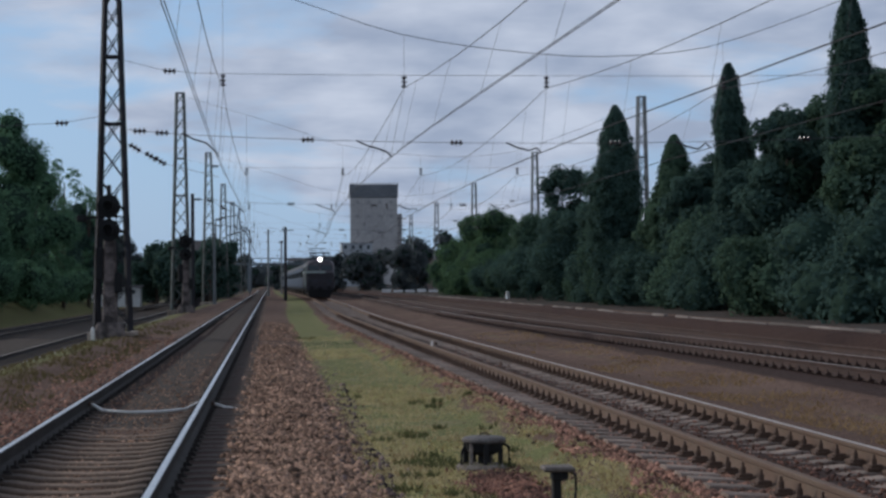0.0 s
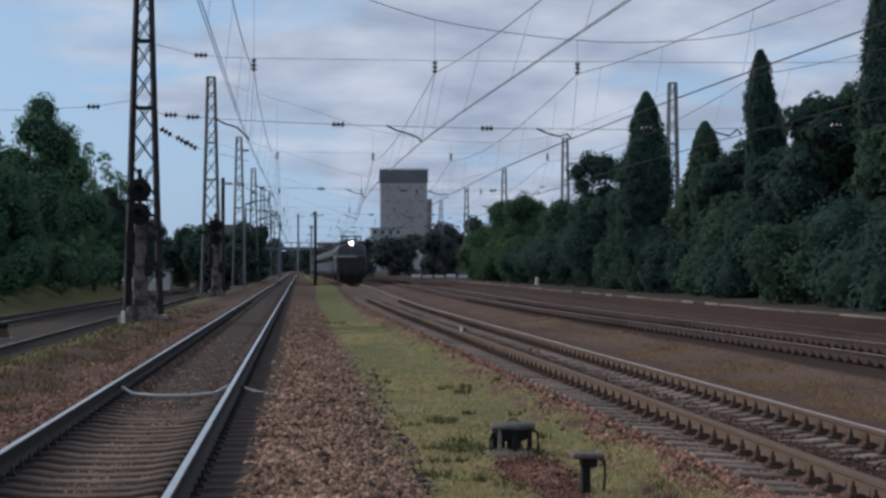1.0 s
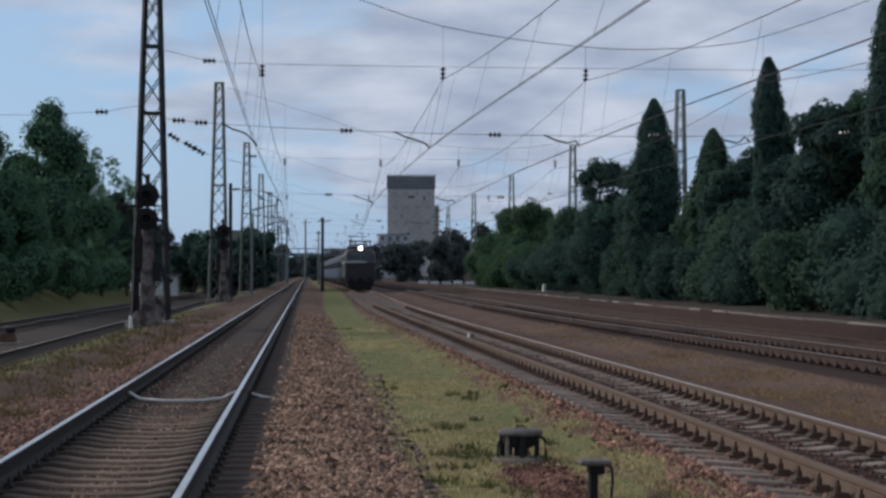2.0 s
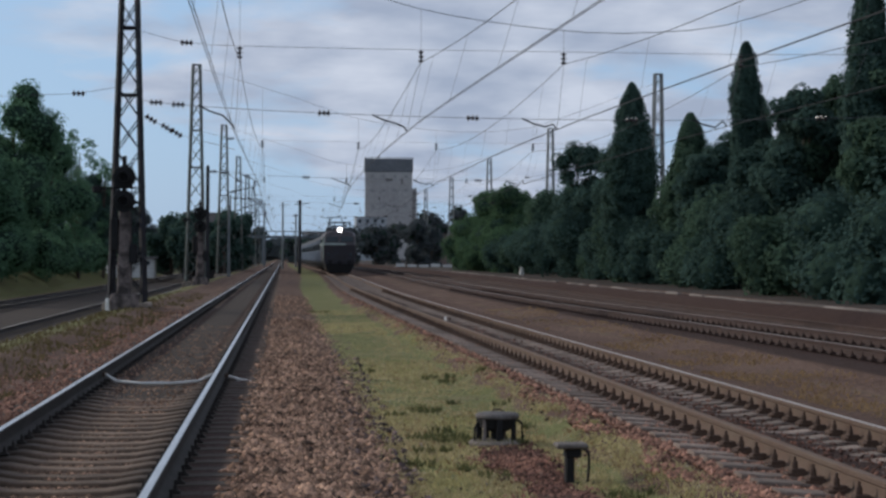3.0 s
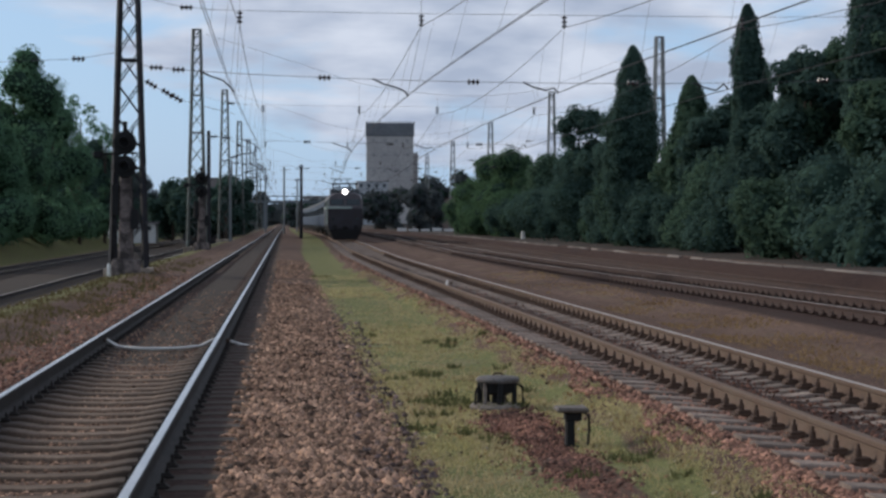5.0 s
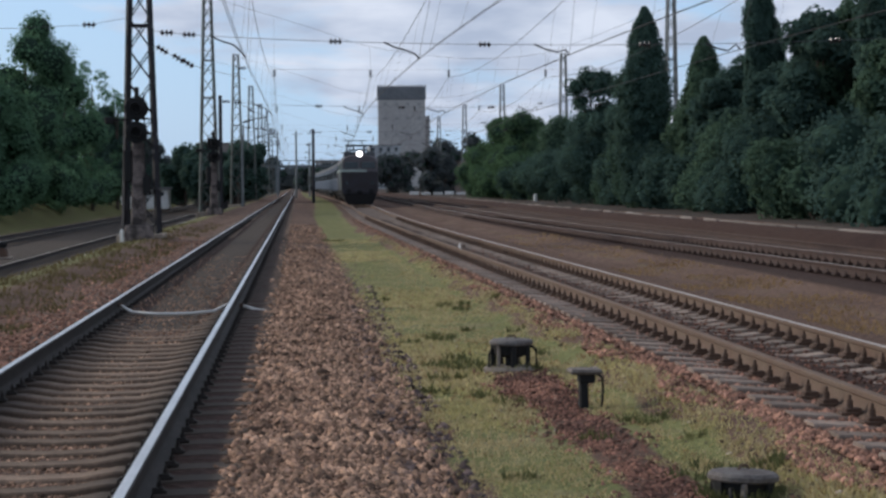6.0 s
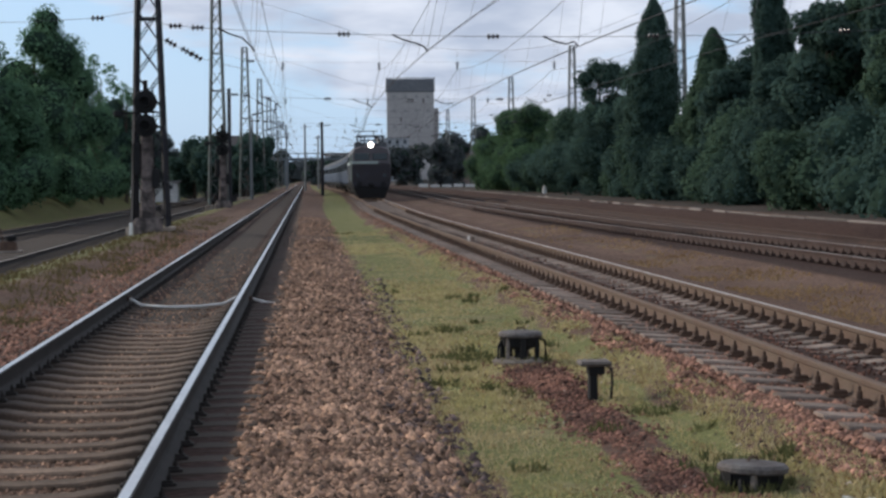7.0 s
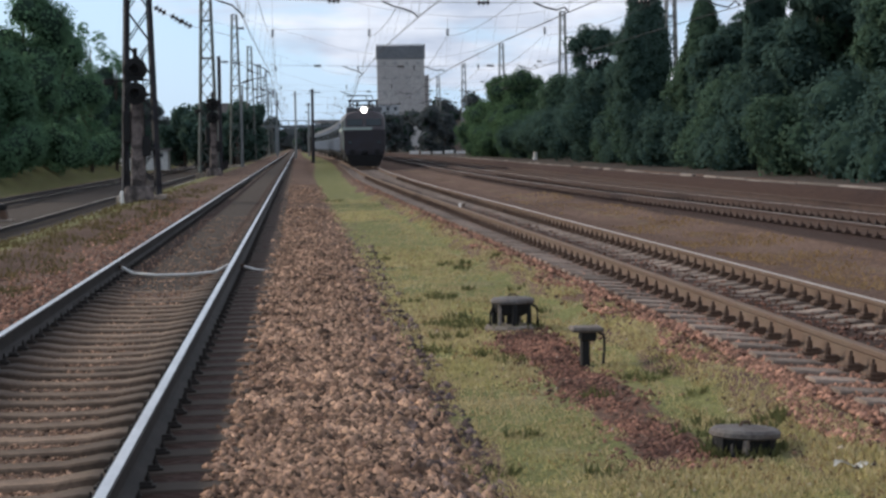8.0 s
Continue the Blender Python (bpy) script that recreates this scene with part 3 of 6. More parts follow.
# ---------------------------------------------------------------- ground
def build_ground():
    xs = np.concatenate([[-3000, -1200, -500, -220, -120, -80, -60, -45, -30, -24], np.arange(-20, -7, 0.8), np.arange(-7, 17, 0.2), np.arange(17, 30, 1.0),
                         [35, 45, 60, 90, 140, 250, 500, 1200, 3000]])
    ys = np.concatenate([[-300, -80, -30, -12], np.arange(-5, 30, 0.3), np.arange(30, 70, 0.8), np.arange(70, 150, 2.5), np.arange(150, 420, 10),
                         [450, 520, 650, 900, 1400, 2200, 4000]])
    nx, ny = len(xs), len(ys)
    verts, cover = [], []
    for y in ys:
        for x in xs:
            rough = 0.012 * noise.noise(Vector((x * 1.7, y * 1.7, 0))) + 0.03 * noise.noise(Vector((x * 0.35, y * 0.2, 3)))
            track = min(abs(x + 1.7), abs(x - main_x(y)), abs(x - third_x(y))) < 1.5
            z = ground_z(x, y) + (0.25 * rough if track else 0.5 * rough if x > 2.5 else rough)
            if track and x > 1:
                z -= 0.02
            verts.append((x, y, z))
            u = x - drift(y) * (1 if x > 1 else 0)
            wob = 0.25 * noise.noise(Vector((y * 0.25, 5.0, 0)))
            green = min(max((1.12 - abs(u - 1.95 - 1.1 * wob)) / 0.55 + 0.45 * noise.noise(Vector((x * 1.6, y * 0.7, 2))), 0.0), 1.0) * 1.15 if y > -20 else 0
            green = max(green, 0.85 * max(0.0, 1 - abs(u + 5.2) / 1.6) if y > 25 else 0.8 * max(0.0, 1 - abs(u + 4.8) / 1.4))
            green = max(green, 0.5 * max(0.0, 1 - abs(u - 7.6) / 0.9), 0.2 if x > 16.2 else 0.95 if x < -17.3 else 0)
            # bare rusty gravel along a filled trench
            trench = max(0.0, 1 - abs(u - (2.1 - 0.006 * (y - 12))) / (0.36 + 0.2 * wob)) * (1.0 if 9.6 < y < 17.0 else 0.0)
            red = max(trench * 1.3, max(0.0, 1 - abs(u - 3.5) / 0.5), 0.6 if 3 < u < 7 else 0.75 if 8.4 < u < 16 else 0)
            dust = 1.0 if abs(x + 1.7) < 0.72 and y > 22 else (0.5 if abs(x + 1.7) < 0.8 else 0)
            dust = max(dust, 0.8 if -17.3 < x < -7.0 or x > 16.3 else 0, 0.75 if abs(x - main_x(y)) < 0.7 and y > 30 else 0)
            # Darker strips: oil and painted shade by the near rails, shade on the yard bank.
            shade_stain = 0.5 if x < -17.3 else 0.8 if abs(x + 6.6) < 0.6 else 1.3 if 8.6 < u < 16.0 else 0.3 if 6.2 < u <= 8.6 else 1.1 if 4.1 < u < 5.4 else 0.5 if -6.4 < x < -3.6 else 1.2 if min(abs(x + 2.5), abs(x + 0.85)) < 0.45 else 0.0
            cover.append((min(green, 1.3) * (0.0 if trench > 0.35 else 1.0), min(red, 1.3), dust, shade_stain))
    faces = [(j * nx + i, j * nx + i + 1, (j + 1) * nx + i + 1, (j + 1) * nx + i) for j in range(ny - 1) for i in range(nx - 1)]
    ob = mesh_object("ground", verts, faces, M["ground"], smooth=True)
    col = ob.data.color_attributes.new("cover", "FLOAT_COLOR", "POINT")
    col.data.foreach_set("color", np.array(cover, dtype=np.float32).ravel())
    tagged(ob, "brown gravel and short grass ground between railway tracks", "ground", kind="structure")


build_ground()

# ---------------------------------------------------------------- railway tracks
RAIL = [(-0.075, 0.0), (0.075, 0.0), (0.075, 0.012), (0.02, 0.03), (0.011, 0.05), (0.011, 0.125), (0.034, 0.14), (0.0375, 0.172),
        (0.028, 0.18), (-0.028, 0.18), (-0.0375, 0.172), (-0.034, 0.14), (-0.011, 0.125), (-0.011, 0.05), (-0.02, 0.03), (-0.075, 0.012)]


def rail_mesh(name, xf, zf, ys, side, top, parent):
    verts, faces, idx = [], [], []
    k = len(RAIL)
    for y in ys:
        x, z = xf(y), zf(y)
        verts += [(x + a, y, z + b) for a, b in RAIL]
    for i in range(len(ys) - 1):
        for j in range(k):
            jj = (j + 1) % k
            faces.append((i * k + j, i * k + jj, (i + 1) * k + jj, (i + 1) * k + j))
            idx.append(1 if j == 8 else 0)
    faces += [tuple(range(k))[::-1], tuple((len(ys) - 1) * k + j for j in range(k))]
    idx += [0, 0]
    return mesh_object(name, verts, faces, [side, top], parent, index=idx)


def sleeper_bmesh():
    """Pre-stressed concrete sleeper: high rail seats, a lower waist."""
    bm = bmesh.new()
    sect = [(-1.35, 0.012, 0.12), (-1.05, 0.012, 0.12), (-0.8, 0.0, 0.125), (-0.58, 0.0, 0.12), (-0.36, -0.035, 0.105), (0.0, -0.045, 0.1),
            (0.36, -0.035, 0.105), (0.58, 0.0, 0.12), (0.8, 0.0, 0.125), (1.05, 0.012, 0.12), (1.35, 0.012, 0.12)]
    rings = []
    for x, z, w in sect:
        rings.append([bm.verts.new((x, -w - 0.03, z - 0.18)), bm.verts.new((x, -w, z - 0.012)), bm.verts.new((x, -w + 0.014, z)),
                      bm.verts.new((x, w - 0.014, z)), bm.verts.new((x, w, z - 0.012)), bm.verts.new((x, w + 0.03, z - 0.18))])
    for a, b in zip(rings, rings[1:]):
        for i in range(5):
            bm.faces.new((a[i], a[i + 1], b[i + 1], b[i]))
    bm.faces.new(rings[0]), bm.faces.new(rings[-1][::-1])
    bmesh.ops.recalc_face_normals(bm, faces=bm.faces)
    return bm


def clip_bmesh():
    """Rail fastening: base plate lug, clamp and a bolt with its nut."""
    bm = bmesh.new()
    box(bm, (-0.075, -0.06, 0.0), (0.075, 0.06, 0.035), 0.006)
    box(bm, (-0.04, -0.045, 0.03), (0.075, 0.045, 0.062), 0.006)
    rod(bm, (0.0, 0, 0.06), (0.0, 0, 0.115), 0.026, 0.022, 6)
    rod(bm, (0.0, 0, 0.11), (0.0, 0, 0.15), 0.012, None, 6)
    return bm


def bake(objs_mats, name, mat, parent, label=""):
    """Many copies of small meshes as one part of uncounted pieces."""
    vs, fs, base = [], [], 0
    for me, m in objs_mats:
        co = [m @ v.co for v in me.vertices]
        vs += co
        fs += [tuple(base + i for i in p.vertices) for p in me.polygons]
        base += len(co)
    ob = mesh_object(name, vs, fs, mat, parent, label)
    return tagged(ob, kind="stuff")


def build_track(key, label, rail_side, rail_top, mat, near, far, pitch=0.5, clips=True, end=440, clip_mat=None, clip_scale=1.0, sink=0.0):
    tr = TRACKS[key]
    root = thing("railway_track", Matrix(), label, "railway track", "tracks of the yard", "structure")
    ys = list(np.arange(-30, 30, 2.0)) + list(np.arange(30, 120, 4.0)) + list(np.arange(120, end + 1, 8.0))
    for s in (-1, 1):
        rail_mesh("rail", lambda y, s=s: tr["x"](y) + 0.8 * s, lambda y, s=s: tr["z"] + (cant_at(tr, y) if s < 0 else 0.0), ys, rail_side, M["rail_brown"] if s < 0 and tr["cant"] else rail_top, root)
    rnd = random.Random(len(key) * 7 + 1)
    bm = sleeper_bmesh()
    first, rest, clip_rest = None, [], []
    me = bpy.data.meshes.new("sleeper")
    bm.to_mesh(me), bm.free()
    me.materials.append(mat)
    cb = clip_bmesh()
    cme = bpy.data.meshes.new("rail_clip")
    cb.to_mesh(cme), cb.free()
    cme.materials.append(clip_mat or M["rust"])
    y = -6.0
    while y < min(end, 170):
        yy = y + rnd.uniform(-0.03, 0.03)
        m = pose(tr["x"](yy), yy, tr["z"] + cant_at(tr, yy) / 2 - 0.006 - sink + rnd.uniform(-0.006, 0.004), 0, math.degrees(math.atan2(cant_at(tr, yy), 1.6)), rnd.uniform(-0.9, 0.9))
        if near <= y < far:
            o = new("sleeper", me)
            o.parent, o.matrix_basis = root, m
        else:
            rest.append((me, m))
        if clips and y < 90:
            for s in (-1, 1):
                for side in (-1, 1):
                    cm = pose(tr["x"](yy) + 0.8 * s + side * 0.115, yy, tr["z"] + (cant_at(tr, yy) if s < 0 else 0.0), 0, 0, 0 if side < 0 else 180) @ Matrix.Scale(clip_scale, 4)
                    if side < 0 and 10 < y < 42:
                        o = new("rail_clip", cme)
                        o.parent, o.matrix_basis = root, cm
                    else:
                        clip_rest.append((cme, cm))
        y += pitch
    bake(rest, "sleepers_beyond", mat, root)
    if clip_rest:
        bake(clip_rest, "rail_fastenings", clip_mat or M["rust"], root)
    return root


build_track("near", "railway track with dark rails, shiny heads and dusty concrete sleepers", M["rail_dark"], M["polish"], M["sleeper_dusty"], 4, 60, clip_mat=M["rail_dark"], clip_scale=0.55)
build_track("main", "canted railway track with brown rails and bolted fastenings", M["rail_brown"], M["dull_polish"], M["sleeper_pale"], 8, 60)
build_track("third", "brown rusty railway track on ballast", M["rail_maroon"], M["dull_polish"], M["sleeper_dark"], 26, 60, clip_mat=M["rail_maroon"], clip_scale=0.75, sink=0.07)
build_track("fourth", "rusty railway track sunk in brown ballast", M["rail_maroon"], M["rail_brown"], M["sleeper_dark"], 42, 60, clips=False, sink=0.12)
build_track("yard", "low grey yard track with worn rails", M["rail_dark"], M["dull_polish"], M["sleeper_pale"], 38, 70, clips=False, end=300, sink=0.075)
build_track("yard_far", "low grey yard track beside the wood", M["rail_dark"], M["dull_polish"], M["sleeper_pale"], 60, 80, clips=False, end=300, sink=0.09)


# pale kerb along the low earth bank
def build_kerb():
    root = thing("bank_kerb", Matrix(), "broken pale concrete kerb along a low earth bank", "kerb", kind="structure")
    rnd = random.Random(4)
    bm = box(bmesh.new(), (-0.09, 0, -0.22), (0.09, 2.0, 0.06), 0.015)
    proto = None
    y = 38.0
    while y < 190:
        x = 15.85 + drift(y)
        if rnd.random() < 0.9:
            m = pose(x + rnd.uniform(-0.03, 0.03), y, 0.335 + rnd.uniform(-0.04, 0.02), rnd.uniform(-0.6, 0.6), rnd.uniform(-3, 3), rnd.uniform(-0.6, 0.6))
            if proto is None:
                proto = part("kerb_stone", bm, M["kerb"], root)
                proto.matrix_basis = m
            else:
                share(proto, "kerb_stone", root, m)
        y += 2.03


build_kerb()


# ---------------------------------------------------------------- overhead line masts
def lattice_mast(m, height, half0, half1, mat, label, bays=13, group="overhead line masts", leg=0.13, brace=0.055):
    root = thing("lattice_mast", m, label, "mast", group)

    def corner(i, z):
        h = half0 + (half1 - half0) * z / height
        return Vector(((-h, h, h, -h)[i], (-h, -h, h, h)[i], z))

    box_bm = box(bmesh.new(), (-half0 - 0.2, -half0 - 0.2, -0.5), (half0 + 0.2, half0 + 0.2, 0.12), 0.03)
    part("foundation", box_bm, M["concrete"], root, "concrete foundation block")
    for i in range(4):
        bm = bmesh.new()
        bar(bm, corner(i, 0.05), corner(i, height), leg, leg)
        part("leg", bm, mat, root)
    zs = [0.35]
    step = (height - 0.35) / bays
    k = [1.28 - 0.56 * i / (bays - 1) for i in range(bays)]
    for f in k:
        zs.append(zs[-1] + step * f / (sum(k) / bays))
    zs[-1] = height
    for a, b in zip(zs, zs[1:]):
        for i in range(4):
            j = (i + 1) % 4
            for p, q in ((corner(i, a), corner(j, b)), (corner(j, a), corner(i, b))):
                part("brace", bar(bmesh.new(), p, q, brace, brace * 0.7), mat, root)
    for z in (zs[-1], 8.83, 6.7, 3.3, zs[1]):
        for i in range(4):
            part("batten", bar(bmesh.new(), corner(i, z - 0.02), corner((i + 1) % 4, z - 0.02), 0.14, 0.06), mat, root)
    return root


SPANS = [10.0, 57.0, 103.0, 150.0, 197.0, 244.0, 291.0, 338.0]
LEFT_X, RIGHT_X = -4.95, 22.3
mast_a = lattice_mast(pose(LEFT_X, 57, 0.12), 12.6, 0.53, 0.16, M["mast_dark"], "dark steel lattice mast with crossed braces on a concrete foot", leg=0.105, brace=0.05)
mast_b = lattice_mast(pose(LEFT_X - 0.15, 103, 0.12), 12.6, 0.52, 0.2, M["mast_green"], "grey-green steel lattice mast beside the near track", leg=0.11, brace=0.045)
for y in SPANS[3:]:
    copy_thing(mast_b, pose(LEFT_X - 0.15, y, 0.12))
mast_r = lattice_mast(pose(RIGHT_X - 0.5, 103, 0.2), 12.4, 0.42, 0.19, M["mast_grey"], "grey steel lattice mast among the trees", bays=9, leg=0.1, brace=0.03)
for y in SPANS[3:7]:
    copy_thing(mast_r, pose(RIGHT_X + 0.004 * (y - 103), y, 0.4))
copy_thing(mast_r, pose(RIGHT_X, 57, 0.4)), copy_thing(mast_r, pose(RIGHT_X, 10, 0.4)), copy_thing(mast_b, pose(LEFT_X, 10, 0.12))


# ---------------------------------------------------------------- wires
def insulator_bmesh(n=3, length=0.42, radius=0.1):
    bm = bmesh.new()
    prof = [(0.02, -length / 2)]
    for i in range(n):
        z = -length / 2 + length * (i + 0.5) / n
        prof += [(0.03, z - 0.045), (radius, z - 0.012), (radius * 0.9, z + 0.02), (0.035, z + 0.04)]
    prof += [(0.02, length / 2)]
    return lathe(bm, prof, 10)


INS = bpy.data.meshes.new("insulator")
_b = insulator_bmesh()
_b.to_mesh(INS), _b.free()
INS.materials.append(M["insulator"])

WIRE_X = {
    "near": lambda y: smooth_curve(y, [(-40, -1.9), (10, -1.5), (57, -1.65), (103, -1.5), (150, -1.9), (400, -1.7)]),
    "main": lambda y: smooth_curve(y, [(-40, 6.1), (10, 5.45), (57, 3.86), (103, 3.75), (150, 4.7), (197, 5.0), (400, 3.7)]),
    "third": lambda y: smooth_curve(y, [(-40, 12.0), (10, 10.75), (57, 8.71), (103, 8.5), (150, 9.6), (197, 10.2), (400, 9.0)]),
    "fourth": lambda y: smooth_curve(y, [(-40, 17.8), (10, 16.3), (57, 14.3), (103, 13.9), (150, 14.8), (197, 15.0), (400, 14.5)]),
}
HANG = {"near": 0.18, "main": 0.46, "third": 0.24, "fourth": 0.5}
CONTACT = {"near": 5.78, "main": 5.74, "third": 5.88, "fourth": 6.05}


def messenger_z(y):
    k = max(i for i in range(-2, len(SPANS)) if (SPANS[i] if i >= 0 else SPANS[0] + 47 * i) <= y) if y >= SPANS[0] else -1
    a = SPANS[k] if k >= 0 else SPANS[0] - 47
    b = SPANS[k + 1] if k + 1 < len(SPANS) else a + 47
    s = (y - a) / (b - a)
    return 8.0 - 0.75 * 4 * s * (1 - s)


def build_wires():
    for key in ("near", "main", "third", "fourth"):
        root = thing("overhead_wire", Matrix(), "dark overhead contact wire hung from a sagging cable", "overhead wire", "overhead wires")
        wx, cz = WIRE_X[key], CONTACT[key]
        ys = [10 + 47 * k / 12 for k in range(-6, 90)]
        for off in (-0.025, 0.025):
            tube("contact_wire", [(wx(y) + off, y, cz) for y in ys], 0.0085, M["wire"], root)
        tube("messenger_cable", [(wx(y) + HANG[key], y, messenger_z(y)) for y in ys if y < 330], 0.011, M["wire"], root)
        for y in [10 + 47 * k / 6 + 4 for k in range(0, 30)]:
            tube("dropper", [(wx(y), y, cz), (wx(y) + HANG[key], y, messenger_z(y))], 0.004, M["thin_wire"], root, sides=4)


def cross_span(y, full=True):
    """Cables across all tracks between a pair of masts, with insulators and steady arms."""
    root = thing("cross_span", Matrix(), "cross-span cables with insulators and curved steady arms", "cross-span", "cross-spans over the tracks")
    xl, xr = LEFT_X + 0.3, RIGHT_X - 0.3
    fat = 1.0 if y < 80 else 0.7

    def sag(s):
        return smooth_curve(s, [(0, 12.45), (0.2, 10.85), (0.333, 9.72), (0.505, 9.1), (0.62, 9.08), (0.73, 9.5), (1, 12.2)])

    def upper(x):
        s = (x - xl) / (xr - xl)
        return smooth_curve(s, [(0, 8.85), (0.055, 8.5), (0.12, 8.42), (0.5, 8.4), (0.9, 8.5), (1, 8.8)])

    def lower(x):
        s = (x - xl) / (xr - xl)
        return 6.66 - 0.45 * (4 * s * (1 - s)) ** 0.7
    xs = [xl + (xr - xl) * i / 24 for i in range(25)]
    tube("sag_cable", [(x, y, sag((x - xl) / (xr - xl))) for x in xs], 0.013 * fat, M["thin_wire"], root)
    tube("upper_cable", [(x, y, upper(x)) for x in xs], 0.008 * fat, M["thin_wire"], root)
    tube("lower_cable", [(x, y, lower(x)) for x in xs], 0.010 * fat, M["thin_wire"], root)
    side = Matrix.Rotation(radians(90), 4, "Y")

    def ins(x, z, turn=None):
        o = new("insulator", INS)
        o.parent = root
        o.matrix_basis = Matrix.Translation((x, y, z)) @ (turn if turn else Matrix())
    for x in (xl + 0.55, xl + 1.25, 1.22, 6.0, 11.2, 17.5):
        ins(x, lower(x), side)
    for x in (xl + 1.5, xr - 1.5):
        ins(x, upper(x), side)
    for key in ("near", "main", "third", "fourth"):
        x0, cz = WIRE_X[key](y), CONTACT[key]
        xm = x0 + HANG[key]
        ins(xm, upper(xm) - 0.22)
        tube("tie", [(xm, y, upper(xm) - 0.42), (x0 + 0.08, y, cz + 0.35), (x0 + 0.02, y, cz + 0.04)], 0.007 * fat, M["thin_wire"], root, sides=4)
        tube("hanger", [(xm, y, upper(xm)), (xm, y, sag((xm - xl) / (xr - xl)))], 0.006, M["thin_wire"], root, sides=4)
        tube("steady_arm", [(x0 - 1.1, y, lower(x0 - 1.1) + 0.02), (x0 - 0.75, y, lower(x0 - 0.8) - 0.14), (x0 - 0.35, y, lower(x0 - 0.4) - 0.24), (x0 - 0.1, y, cz + 0.18),
                            (x0 + 0.04, y, cz + 0.02)], 0.03, M["wire"], root, "dark curved steady arm", sides=6)


build_wires()
for y in SPANS[:7]:
    cross_span(y)


def bracket(y):
    """Cantilever off a mast, with its stay and insulators."""
    root = thing("bracket_arm", pose(LEFT_X, y, 0), "dark cantilever bracket with insulators on a mast", "bracket arm", "bracket arms")
    tube("arm", [(0.25, 0, 7.0), (1.3, 0, 7.35), (2.4, 0, 7.5)], 0.045, M["wire"], root, sides=6)
    tube("stay", [(0.25, 0, 8.6), (1.2, 0, 8.0), (2.4, 0, 7.5)], 0.02, M["wire"], root)
    tube("drop_bar", [(2.3, 0, 7.5), (2.5, 0, 6.6), (3.0, 0, 6.2)], 0.03, M["wire"], root)
    for x, z, a in ((0.7, 7.15, 75), (2.4, 7.75, 0), (1.1, 8.05, 120)):
        o = new("insulator", INS)
        o.parent, o.matrix_basis = root, Matrix.Translation((x, 0, z)) @ Matrix.Rotation(radians(a), 4, "Y") @ Matrix.Scale(1.35, 4)


for y in SPANS[3:6]:
    bracket(y)


def left_stays():
    """Slack cables with insulator strings off the dark mast."""
    root = thing("stay_cable", Matrix(), "slack stay cable with strung insulators beside a mast", "cable")
    tube("cable", [(LEFT_X - 0.35, 57, 7.05), (-6.55, 57.2, 6.85), (-9, 58, 6.8), (-13, 60, 6.95), (-20, 64, 7.6)], 0.008, M["thin_wire"], root)
    o = new("insulator", INS)
    o.parent, o.matrix_basis = root, Matrix.Translation((-6.55, 57.2, 6.85)) @ Matrix.Rotation(radians(90), 4, "Y")
    tube("cable", [(LEFT_X + 0.35, 57, 6.2), (-3.9, 57, 5.85), (-3.3, 57, 5.55), (-1.7, 60, 5.3)], 0.008, M["thin_wire"], root)
    for x, z in ((-4.25, 6.05), (-3.75, 5.78), (-3.45, 5.62)):
        o = new("insulator", INS)
        o.parent, o.matrix_basis = root, Matrix.Translation((x, 57, z)) @ Matrix.Rotation(radians(122), 4, "Y")


left_stays()


